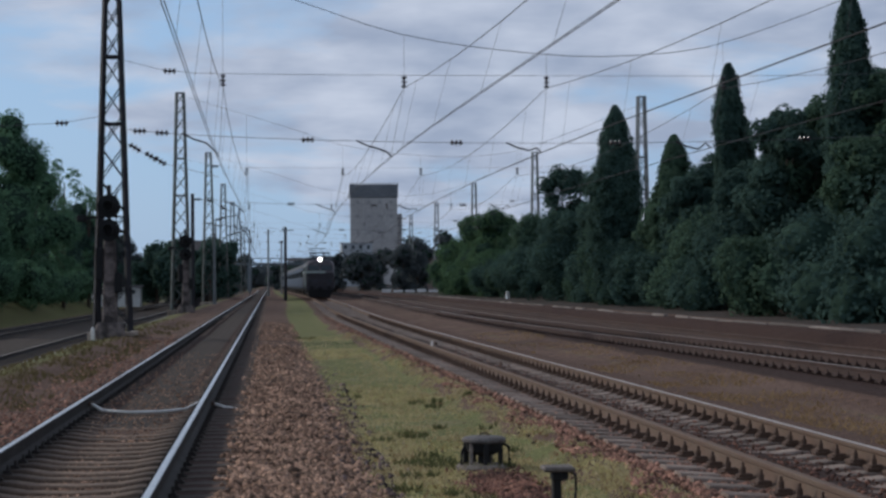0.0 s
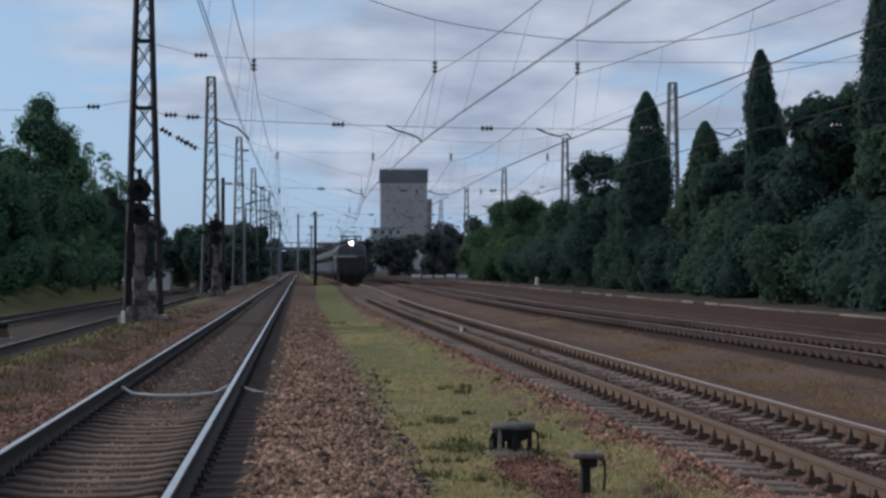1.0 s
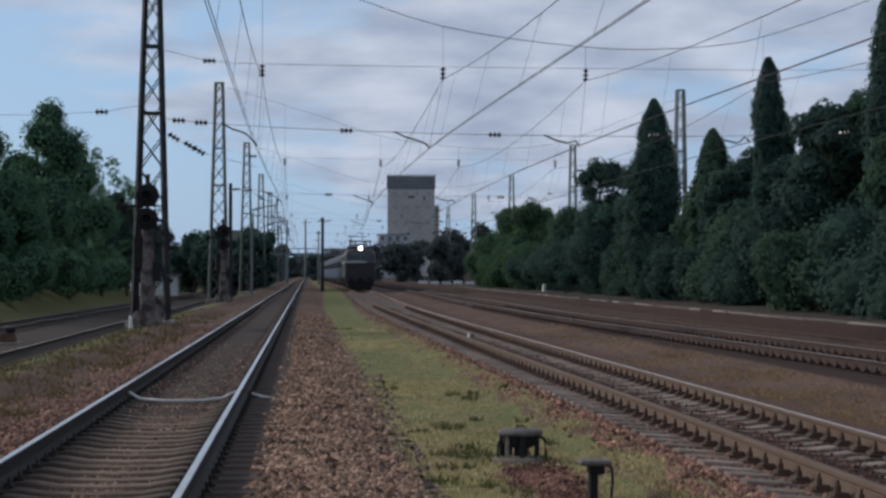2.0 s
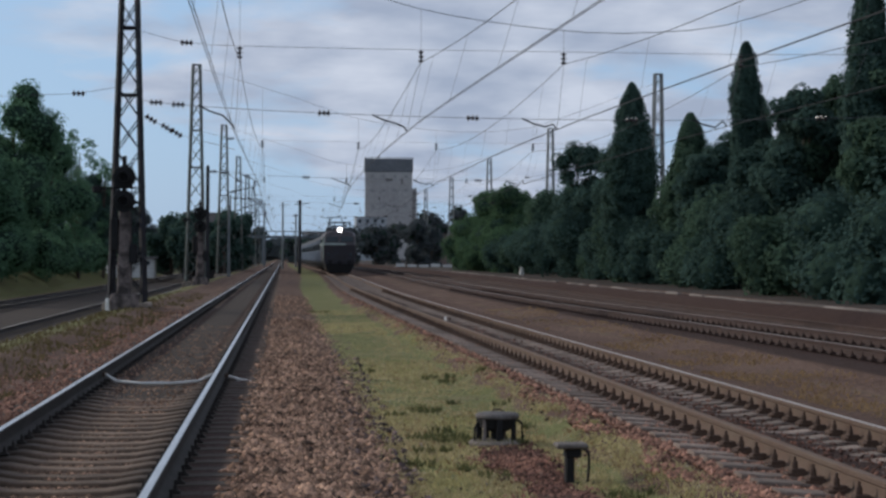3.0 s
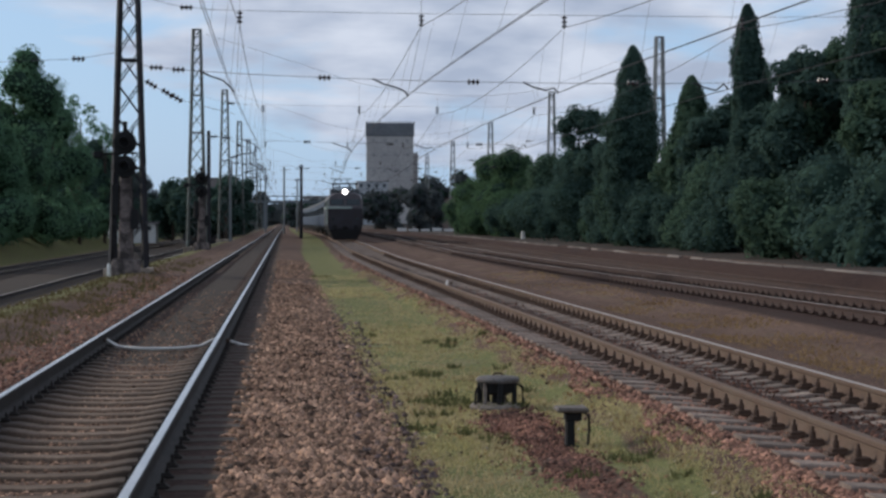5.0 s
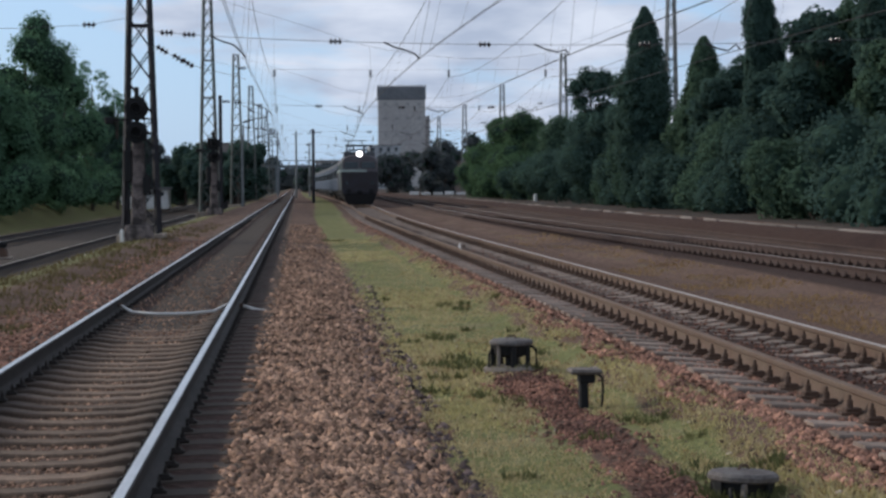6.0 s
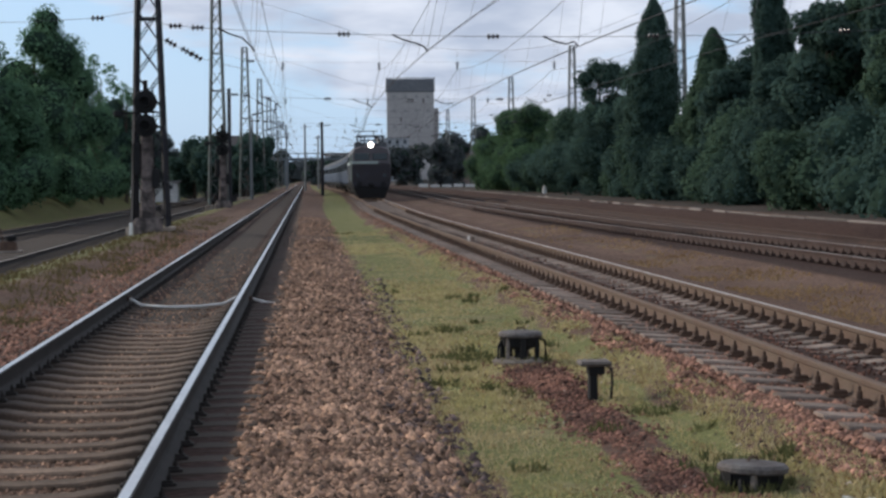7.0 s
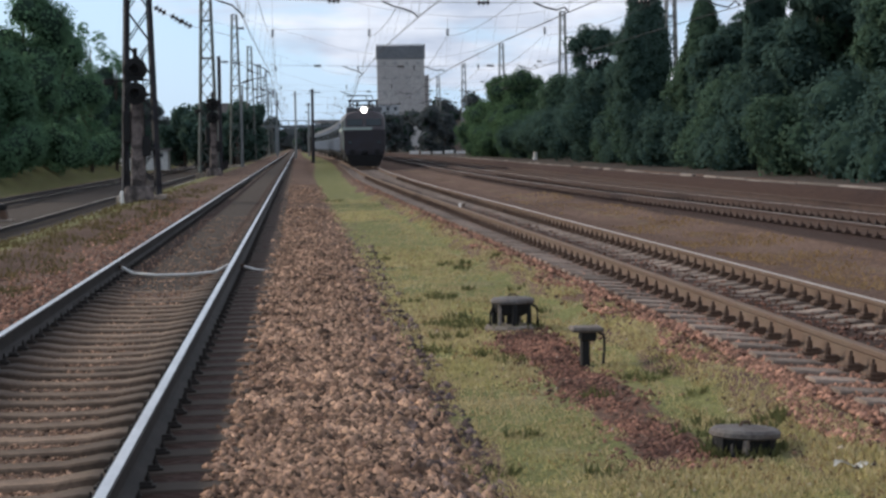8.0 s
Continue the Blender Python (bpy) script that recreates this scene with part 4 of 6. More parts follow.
# ---------------------------------------------------------------- signals, posts and small lineside things
def signal(m, label):
    root = thing("railway_signal", m, label, "railway signal", "railway signals")
    bm = box(bmesh.new(), (-0.24, -0.2, -0.2), (0.24, 0.2, 1.5), 0.05, 0.86)
    part("base_cabinet", bm, M["cast"], root, "mottled concrete base")
    bm = box(bmesh.new(), (-0.2, -0.14, 1.45), (0.2, 0.14, 3.0), 0.04, 0.9)
    part("post", bm, M["cast"], root, "stained concrete post")
    turn = Matrix.Rotation(radians(90), 4, "X")
    for z, r in ((4.03, 0.37), (3.29, 0.35)):
        bm = lathe(bmesh.new(), [(r * 0.97, -0.02), (r, 0.0), (r, 0.02), (r * 0.97, 0.04)], 24, (-0.02, -0.15, z), turn)
        head = part("signal_head", bm, M["black"], root, "round black backboard")
        bm = lathe(bmesh.new(), [(0.17, 0.0), (0.17, 0.26), (0.15, 0.26), (0.13, 0.05)], 16, (-0.02, -0.17, z), turn)
        part("hood", bm, M["black"], head)
        bm = lathe(bmesh.new(), [(0.01, 0.03), (0.12, 0.03), (0.12, 0.0), (0.01, 0.0)], 16, (-0.02, -0.18, z), turn)
        part("lens", bm, M["black"], head)
        part("bracket", box(bmesh.new(), (-0.4, -0.05, z - 0.05), (0.35, 0.0, z + 0.05), 0.01), M["black"], root)
    part("ladder_rail", bar(bmesh.new(), (-0.3, 0.25, 0), (-0.3, 0.1, 4.5), 0.04, 0.04), M["mast_dark"], root)
    part("ladder_rail", bar(bmesh.new(), (0.2, 0.25, 0), (0.2, 0.1, 4.5), 0.04, 0.04), M["mast_dark"], root)
    part("side_arm", bar(bmesh.new(), (-0.95, -0.05, 3.66), (0.35, -0.05, 3.72), 0.06, 0.06), M["black"], root)
    part("arm_box", box(bmesh.new(), (-1.0, -0.14, 3.55), (-0.72, 0.06, 3.76), 0.03), M["black"], root)
    part("relay_box", box(bmesh.new(), (-0.44, -0.2, 1.75), (-0.19, 0.1, 2.75), 0.03), M["black"], root, "narrow dark relay box")
    part("junction_box", box(bmesh.new(), (0.16, -0.22, 1.35), (0.4, 0.02, 1.95), 0.03), M["black"], root)
    part("plinth", box(bmesh.new(), (-0.5, -0.4, -0.3), (0.5, 0.4, 0.42), 0.06, 0.82), M["cast"], root, "mottled concrete plinth")
    part("mast_tube", rod(bmesh.new(), (-0.02, 0, 2.9), (-0.02, 0, 4.7), 0.07), M["black"], root)
    return root


sig = signal(pose(-4.97, 56.1, 0.12), "black two-lamp railway signal on a stained concrete post")
copy_thing(sig, pose(-4.75, 101.5, 0.1, 0, 0, 6))


def lineside_post(m, h, r, mat, label, cross=False):
    root = thing("lineside_post", m, label, "post", "lineside posts")
    part("shaft", rod(bmesh.new(), (0, 0, -0.3), (0, 0, h), r, r * 0.75, 10), mat, root)
    part("cap", rod(bmesh.new(), (0, 0, h), (0, 0, h + 0.08), r * 0.9, r * 0.5, 10), mat, root)
    if cross:
        part("crossarm", bar(bmesh.new(), (-0.6, 0, h - 0.4), (0.9, 0, h - 0.3), 0.08, 0.08), mat, root)
    return root


lineside_post(pose(-5.35, 54.6, 0.03), 0.32, 0.07, M["white_paint"], "short white marker post by the mast foot")
lineside_post(pose(-4.55, 106, 0.1), 6.9, 0.14, M["mast_dark"], "dark slender pole beside a lattice mast")
lineside_post(pose(-4.4, 142, 0.1), 5.6, 0.13, M["mast_grey"], "pale concrete pole beside the near track")
lineside_post(pose(1.62, 190, -0.1), 7.8, 0.2, M["mast_dark"], "dark tall pole standing between the tracks", True)
lineside_post(pose(-0.25, 250, -0.1), 9.4, 0.16, M["mast_grey"], "pale far pole with a crossarm between the tracks", True)
lineside_post(pose(-3.3, 290, 0), 10.5, 0.17, M["mast_grey"], "pale far pole with a crossarm between the tracks", True)
lineside_post(pose(1.9, 300, -0.1), 9.0, 0.17, M["mast_grey"], "pale far pole with a crossarm between the tracks", True)
lineside_post(pose(-6.8, 225, -0.1), 9.5, 0.15, M["mast_grey"], "pale far pole beside the yard tracks", True)
lineside_post(pose(19.0, 142, 0.35), 0.55, 0.2, M["white_paint"], "small white marker stone on the bank")
lineside_post(pose(22.0, 88, 0.3), 4.5, 0.1, M["mast_grey"], "grey post in front of the trees")


def round_cabinet(m, r, h, label, legs=7):
    """Track-circuit coupling box: a flat lidded drum on short legs with cable tails."""
    root = thing("track_box", m, label, "track box", "lineside track boxes")
    part("lid", lathe(bmesh.new(), [(r * 0.97, h - 0.01), (r * 1.02, h), (r * 1.02, h + 0.022), (r * 0.92, h + 0.04), (r * 0.4, h + 0.052), (0.02, h + 0.055)], 28), M["box_iron"], root, "flat grey iron lid")
    part("lid_handle", tube_bmesh([(-0.05, 0, h + 0.05), (-0.03, 0, h + 0.075), (0.03, 0, h + 0.075), (0.05, 0, h + 0.05)], 0.008), M["rust"], root)
    part("drum", lathe(bmesh.new(), [(r * 0.5, h - 0.13), (r * 0.78, h - 0.1), (r * 0.9, h - 0.008)], 20), M["black"], root, "dark iron drum")
    part("post", rod(bmesh.new(), (0, 0, -0.15), (0, 0, h - 0.1), r * 0.3, None, 10), M["black"], root)
    for i in range(legs):
        a = 2 * math.pi * (i + 0.25) / legs
        px, py, k = math.cos(a) * r * 0.84, math.sin(a) * r * 0.84, 0.016 + 0.01 * (i % 2)
        part("leg", box(bmesh.new(), (px - k, py - k, -0.15), (px + k, py + k, h - 0.005), 0.004), M["kerb"] if i % 3 == 1 else M["black"], root, "pale bare leg" if i % 3 == 1 else "")
    part("base_slab", lathe(bmesh.new(), [(r * 1.18, -0.12), (r * 1.22, 0.0), (r * 1.1, 0.022), (0.02, 0.026)], 14, (-0.03, -0.04, 0)), M["concrete"], root, "worn concrete slab")
    tube("cable", [(r * 0.9, 0, h - 0.03), (r * 1.14, 0.02, h - 0.06), (r * 1.2, 0.03, 0.05), (r * 1.12, 0.0, -0.1)], 0.016, M["black"], root)
    tube("cable", [(-r * 0.9, -0.05, h - 0.04), (-r * 1.08, -0.08, h - 0.1), (-r * 1.1, -0.1, 0.02), (-r * 1.0, -0.1, -0.1)], 0.014, M["black"], root)
    return root


def small_box(m, label):
    root = thing("cable_post", m, label, "cable post", "lineside track boxes")
    part("cap", box(bmesh.new(), (-0.15, -0.12, 0.275), (0.11, 0.12, 0.315), 0.014), M["kerb"], root, "pale mossy flat cap")
    part("neck", box(bmesh.new(), (-0.075, -0.06, 0.2), (0.06, 0.06, 0.278), 0.012), M["black"], root)
    part("stem", box(bmesh.new(), (-0.065, -0.05, -0.15), (0.005, 0.05, 0.275), 0.01), M["black"], root)
    tube("cable", [(0.08, 0, 0.27), (0.125, 0, 0.24), (0.13, 0, 0.12), (0.12, 0.01, 0.0), (0.12, 0.01, -0.12)], 0.012, M["black"], root)
    return root


round_cabinet(pose(2.05, 17.1, -0.06), 0.21, 0.24, "round grey iron track box on black legs in the grass")
small_box(pose(2.31, 14.15, -0.08), "black cable post with a flat cap in the grass")
round_cabinet(pose(2.52, 9.95, -0.14, 0, 3, 40), 0.2, 0.17, "round grey iron track box sunk in tufted grass")


def rail_bond(m, label, pts):
    root = thing("rail_bond", m, label, "rail bond", "rail bonds")
    tube("cable", pts, 0.022, M["white_paint"], root, "pale steel cable", sides=6)
    part("lug", box(bmesh.new(), (pts[0][0] - 0.03, -0.03, pts[0][2] - 0.03), (pts[0][0] + 0.03, 0.03, pts[0][2] + 0.03), 0.008), M["rust"], root)
    part("lug", box(bmesh.new(), (pts[-1][0] - 0.03, -0.03, pts[-1][2] - 0.03), (pts[-1][0] + 0.03, 0.03, pts[-1][2] + 0.03), 0.008), M["rust"], root)


rail_bond(pose(-1.7, 24.6, 0.025), "pale cable bond slung between the rails", [(-0.74, 0, 0.07), (-0.55, -0.35, 0.0), (-0.2, -0.6, -0.01), (0.25, -0.55, -0.01), (0.55, -0.3, 0.0), (0.74, 0, 0.08)])
rail_bond(pose(-0.6, 24.9, 0), "pale cable tail beside the rail", [(-0.2, 0, 0.06), (0.0, -0.05, 0.0), (0.16, -0.1, -0.02), (0.3, -0.05, -0.03)])
rail_bond(pose(main_x(48), 48, 0.05), "pale cable bond slung between the rails", [(-0.74, -0.6, 0.07), (-0.5, -1.0, 0.0), (-0.1, -1.1, 0.0), (0.0, 0.3, 0.0), (0.1, 1.2, 0.02)])
rail_bond(pose(main_x(48) - 0.9, 46.5, 0.05), "pale cable tail beside the rail", [(-0.3, 0, 0.0), (-0.1, 0.1, 0.02), (0.05, 0.25, 0.06)])


def point_box(m, label):
    root = thing("point_lever", m, label, "point lever", "point levers")
    part("body", box(bmesh.new(), (-0.35, -0.25, -0.1), (0.35, 0.25, 0.3), 0.04, 0.85), M["rust"], root)
    part("weight", lathe(bmesh.new(), [(0.1, 0), (0.22, 0.05), (0.22, 0.2), (0.1, 0.25)], 14, (0.1, 0, 0.3)), M["black"], root)
    part("base_plate", box(bmesh.new(), (-0.45, -0.4, -0.15), (0.5, 0.4, -0.06), 0.02), M["concrete"], root)
    part("handle", bar(bmesh.new(), (-0.2, 0, 0.2), (-0.3, 0, 0.85), 0.05, 0.05), M["rust"], root)


point_box(pose(-11.9, 72, -0.98), "rusty point lever with a weight on a concrete plate")


# ---------------------------------------------------------------- train
def shell(bm, stations):
    """Skins rings of (y, scale x, raise) round a body outline."""
    rings = []
    for y, sect in stations:
        ring = [(-w, h) for w, h in sect] + [(w, h) for w, h in sect[-2::-1]]
        rings.append([bm.verts.new((x, y, z)) for x, z in ring])
    k = len(rings[0])
    for a, b in zip(rings, rings[1:]):
        for i in range(k):
            j = (i + 1) % k
            bm.faces.new((a[i], a[j], b[j], b[i]))
    bm.faces.new(rings[0]), bm.faces.new(rings[-1][::-1])
    bmesh.ops.recalc_face_normals(bm, faces=bm.faces)
    return bm


def wheelset(parent, y, r):
    bm = bmesh.new()
    rod(bm, (-0.85, y, r), (0.85, y, r), 0.09, None, 8)
    for s in (-1, 1):
        rod(bm, (s * 0.73, y, r), (s * 0.86, y, r), r, None, 20)
    return part("wheelset", bm, M["rail_dark"], parent)


def build_loco():
    root = thing("electric_locomotive", Matrix(), "dark electric locomotive with a lit headlight and pale stripe, drawing coaches", "locomotive")
    base = [(1.38, 1.1), (1.5, 1.25), (1.5, 3.2), (1.47, 3.55), (1.32, 3.8), (0.8, 3.95), (0.0, 4.02)]
    nose = [(1.3, 1.1), (1.4, 1.25), (1.4, 2.6), (1.37, 3.35), (1.24, 3.7), (0.75, 3.88), (0.0, 3.94)]
    lean = [(1.36, 1.1), (1.46, 1.25), (1.46, 2.9), (1.43, 3.45), (1.29, 3.76), (0.78, 3.92), (0.0, 3.98)]
    part("body", shell(bmesh.new(), [(-8.6, nose), (-8.25, lean), (-7.6, base), (7.6, base), (8.25, lean), (8.6, nose)]), M["loco_top"], root, "dusty grey-brown cab and sides")
    low = [(1.41, 1.02), (1.53, 1.2), (1.53, 2.62), (1.0, 2.64), (0.6, 2.65), (0.2, 2.65), (0.0, 2.65)]
    part("lower_skirt", shell(bmesh.new(), [(-8.66, [(w * 0.95, h) for w, h in low]), (-8.2, low), (8.2, low), (8.66, [(w * 0.95, h) for w, h in low])]), M["loco_dark"], root, "dark lower body")
    part("stripe", box(bmesh.new(), (-1.5, -8.72, 2.62), (0.55, -8.3, 2.8), 0.02), M["loco_stripe"], root, "pale front stripe")
    part("side_stripe", box(bmesh.new(), (-1.545, -8.2, 2.6), (-1.505, 8.2, 2.82), 0.004), M["loco_stripe"], root, "pale side stripe")
    part("corner_rail", rod(bmesh.new(), (-1.47, -8.55, 1.3), (-1.4, -8.5, 3.5), 0.05), M["loco_stripe"], root, "pale grab rail")
    for x in (-0.68, 0.68):
        part("windscreen", box(bmesh.new(), (x - 0.55, -8.645, 2.92), (x + 0.55, -8.5, 3.42), 0.03), M["glass"], root, "dark windscreen")
        part("buffer_lamp", rod(bmesh.new(), (x * 1.5, -8.76, 1.75), (x * 1.5, -8.55, 1.75), 0.13, None, 14), M["glass"], root)
        part("buffer", rod(bmesh.new(), (x * 1.3, -9.15, 1.08), (x * 1.3, -8.6, 1.08), 0.2, 0.12, 14), M["black"], root)
    part("buffer_beam", box(bmesh.new(), (-1.42, -8.75, 0.85), (1.42, -8.3, 1.2), 0.03), M["loco_dark"], root)
    part("coupler", box(bmesh.new(), (-0.2, -9.2, 0.9), (0.2, -8.6, 1.2), 0.05), M["black"], root)
    # Guard lengthened to rail level, its black standing for the shadow underneath.
    part("rail_guard", box(bmesh.new(), (-1.0, -8.95, 0.03), (1.0, -8.5, 0.86), 0.05, 1.36), M["black"], root, "black tapered rail guard, lengthened for the shadow beneath")
    for x in (-0.8, 0.8):
        part("snow_blade", box(bmesh.new(), (x - 0.12, -8.6, -0.02), (x + 0.12, -8.4, 0.5), 0.03), M["black"], root)
    turn = Matrix.Rotation(radians(90), 4, "X")
    lamp = part("headlight", lathe(bmesh.new(), [(0.3, -0.25), (0.32, 0.0), (0.29, 0.06), (0.2, 0.06)], 20, (0.0, -8.55, 4.05), turn), M["loco_top"], root, "round headlight housing")
    part("lens", lathe(bmesh.new(), [(0.02, 0.07), (0.2, 0.07), (0.2, 0.085), (0.02, 0.09)], 20, (0.0, -8.55, 4.05), turn), M["light"], lamp, "glowing white lens")
    part("lamp_box", box(bmesh.new(), (-0.42, -8.45, 3.8), (0.42, -7.4, 4.2), 0.06), M["loco_top"], root)
    part("roof_deck", box(bmesh.new(), (-1.0, -7.4, 3.95), (1.0, 7.4, 4.2), 0.05), M["roof_grey"], root, "grey roof equipment deck")
    for y in (-5.4, 5.4):
        pan = part("pantograph", bar(bmesh.new(), (-0.75, y - 0.9, 4.42), (0.75, y - 0.9, 4.42), 0.1, 0.1), M["black"], root, "folded dark pantograph")
        up = 5.45 if y > 0 else 4.8
        for s in (-1, 1):
            part("pan_arm", bar(bmesh.new(), (s * 0.6, y - 0.8, 4.42), (s * 0.75, y + 0.9, (4.42 + up) / 2), 0.06, 0.06), M["black"], pan)
            part("pan_arm", bar(bmesh.new(), (s * 0.75, y + 0.9, (4.42 + up) / 2), (s * 0.5, y - 0.1, up), 0.05, 0.05), M["black"], pan)
            part("stand_insulator", rod(bmesh.new(), (s * 0.7, y - 0.85, 4.15), (s * 0.7, y - 0.85, 4.42), 0.07), M["insulator"], pan)
        part("collector", bar(bmesh.new(), (-1.0, y - 0.1, up), (1.0, y - 0.1, up), 0.09, 0.07), M["black"], pan)
    part("roof_frame", bar(bmesh.new(), (-1.1, -6.9, 4.75), (1.1, -6.9, 4.75), 0.14, 0.12), M["black"], root, "dark roof busbar frame")
    for x in (-1.0, -0.45, 0.45, 1.0):
        part("frame_post", rod(bmesh.new(), (x, -6.9, 4.15), (x * 0.95, -6.9, 4.75), 0.06), M["black"], root)
    part("door", box(bmesh.new(), (-1.56, -7.9, 1.3), (-1.5, -7.1, 3.3), 0.02), M["black"], root, "dark cab side door")
    part("grab_rail", rod(bmesh.new(), (-1.58, -8.0, 1.3), (-1.58, -8.0, 3.3), 0.035), M["loco_stripe"], root, "pale grab rail")
    for x in (-0.95, 0.95):
        part("roof_box", box(bmesh.new(), (x - 0.3, -7.6, 3.8), (x + 0.3, -6.6, 4.28), 0.06), M["roof_grey"], root)
    for y in (-5.2, 5.2):
        part("bogie_frame", box(bmesh.new(), (-1.25, y - 2.3, 0.4), (1.25, y + 2.3, 0.95), 0.06), M["black"], root)
        for dy in (-1.6, 1.6):
            wheelset(root, y + dy, 0.62)
    for i in range(6):
        part("side_window", box(bmesh.new(), (-1.53, -6.2 + i * 2.4, 2.85), (-1.47, -5.2 + i * 2.4, 3.25), 0.02), M["glass"], root)
    return root


def build_coach(m, label, body, band):
    root = thing("passenger_coach", m, label, "passenger coach", "coaches of the train")
    base = [(1.42, 1.0), (1.5, 1.1), (1.5, 3.3), (1.42, 3.5), (1.12, 3.8), (0.6, 3.98), (0.0, 4.02)]
    part("body", shell(bmesh.new(), [(-12.0, base), (12.0, base)]), body, root)
    roof = [(1.46, 3.42), (1.46, 3.46), (1.4, 3.6), (1.14, 3.86), (0.6, 4.05), (0.3, 4.09), (0.0, 4.1)]
    part("roof", shell(bmesh.new(), [(-12.05, roof), (12.05, roof)]), M["roof_grey"], root, "grey ribbed roof")
    for s in (-1, 1):
        part("window_band", box(bmesh.new(), (s * 1.51 - 0.012, -11.6, 2.1), (s * 1.51 + 0.012, 11.6, 3.15), 0.004), band, root, "pale painted window band")
        for i in range(10):
            part("window", box(bmesh.new(), (s * 1.53 - 0.014, -10.3 + i * 2.15, 2.25), (s * 1.53 + 0.014, -9.2 + i * 2.15, 3.0), 0.01), M["glass"], root)
    part("underframe", box(bmesh.new(), (-1.2, -10.5, 0.75), (1.2, 10.5, 1.02), 0.03), M["black"], root)
    for y in (-8.5, 8.5):
        part("bogie_frame", box(bmesh.new(), (-1.15, y - 1.7, 0.45), (1.15, y + 1.7, 0.85), 0.05), M["black"], root)
        for dy in (-1.2, 1.2):
            wheelset(root, y + dy, 0.475)
    part("vestibule", box(bmesh.new(), (-0.7, -12.4, 1.1), (0.7, 12.4, 3.4), 0.05), M["black"], root)
    return root


loco = build_loco()
coach = build_coach(Matrix(), "blue and white passenger coach with a grey roof", M["coach_blue"], M["coach_white"])
coaches = [coach] + [copy_thing(coach, Matrix()) for _ in range(6)]


# ---------------------------------------------------------------- far buildings
def elevator():
    root = thing("grain_elevator", pose(52.3, 900, 0.5, 0, 0, -3), "tall grey concrete grain elevator with a dark top storey", "grain elevator")
    part("tower", box(bmesh.new(), (-11.8, -10, -2), (11.8, 12, 45.0), 0.2), M["tower"], root)
    part("top_storey", box(bmesh.new(), (-12.2, -10.4, 44.0), (12.2, 12.4, 50.6), 0.2), M["tower_dark"], root, "dark clad top storey")
    for i in range(15):
        part("parapet_post", box(bmesh.new(), (-12.0 + i * 1.68, -10.5, 50.5), (-11.2 + i * 1.68, -9.8, 51.4), 0.05), M["tower_dark"], root)
    for i in range(5):
        part("pilaster", box(bmesh.new(), (-11.7 + i * 5.6, -10.25, -2), (-10.7 + i * 5.6, -9.9, 44.2), 0.05), M["tower"], root)
    for k, z in enumerate((41.0, 34.0, 26.0)):
        for i in range(4):
            part("window", box(bmesh.new(), (-8.9 + i * 5.6, -10.12, z), (-7.2 + i * 5.6, -9.8, z + 1.6), 0.03), M["tower_pane"], root)
    part("string_course", box(bmesh.new(), (-12.0, -10.35, 39.0), (12.0, -9.95, 39.7), 0.05), M["tower"], root)
    part("stair_shaft", box(bmesh.new(), (11.8, -6, -2), (14.2, 4, 36), 0.1), M["tower"], root)
    for i in range(9):
        part("landing", box(bmesh.new(), (11.7, -7, 4 + i * 3.7), (15.0, -5.8, 4.4 + i * 3.7), 0.03), M["tower_dark"], root)


def plain_house(m, w, d, h, wall, label, floors=2, bays=4, pitch=1.5, category="building"):
    root = thing("building", m, label, category, "far buildings")
    part("wall", box(bmesh.new(), (-w / 2, 0, -1), (w / 2, d, h), 0.05), wall, root)
    bm = bmesh.new()
    pts = [(-w / 2 - 0.3, -0.3, h), (w / 2 + 0.3, -0.3, h), (w / 2 + 0.3, d + 0.3, h), (-w / 2 - 0.3, d + 0.3, h), (-w / 2 - 0.3, d / 2, h + pitch), (w / 2 + 0.3, d / 2, h + pitch)]
    v = [bm.verts.new(p) for p in pts]
    for f in ((0, 1, 5, 4), (2, 3, 4, 5), (0, 4, 3), (1, 2, 5), (3, 2, 1, 0)):
        bm.faces.new([v[i] for i in f])
    part("roof", bm, M["roof"], root)
    for fl in range(floors):
        for i in range(bays):
            x = -w / 2 + w * (i + 0.5) / bays
            z = h * (fl + 0.35) / floors
            win = part("window", box(bmesh.new(), (x - w / bays * 0.2, -0.06, z), (x + w / bays * 0.2, 0.05, z + h / floors * 0.4), 0.02), M["far_glass"], root)
            part("sill", box(bmesh.new(), (x - w / bays * 0.24, -0.12, z - 0.12), (x + w / bays * 0.24, 0.02, z), 0.01), wall, win)


elevator()
plain_house(pose(34, 700, 0), 12, 16, 17.5, M["far_wall"], "pale far block behind the elevator", 5, 4, 0.3)
plain_house(pose(20, 800, 0), 24, 16, 12, M["far_wall"], "low pale far sheds by the line", 2, 8, 1.0)
plain_house(pose(28, 300, 0.2), 7.5, 12, 5.6, M["brickwork"], "drab brick shed behind bushes", 1, 3, 1.0)
plain_house(pose(-16.7, 196, 0.3), 5.2, 3, 1.15, M["white_paint"], "low white lineside hut", 1, 3, 0.2)
plain_house(pose(-8.9, 212, 0), 6, 9, 4.6, M["roof"], "dark gabled house among trees", 1, 3, 2.4)


def low_fence(m, n, label):
    root = thing("white_fence", m, label, "fence")
    for i in range(n):
        part("panel", box(bmesh.new(), (i * 1.6, 0, 0.1), (i * 1.6 + 1.25, 0.06, 0.42 + 0.12 * (i % 3 == 0)), 0.02), M["white_paint"], root)


low_fence(pose(15.0, 240, 0.35, 0, 0, 4), 6, "low white fence panels beside the far track")


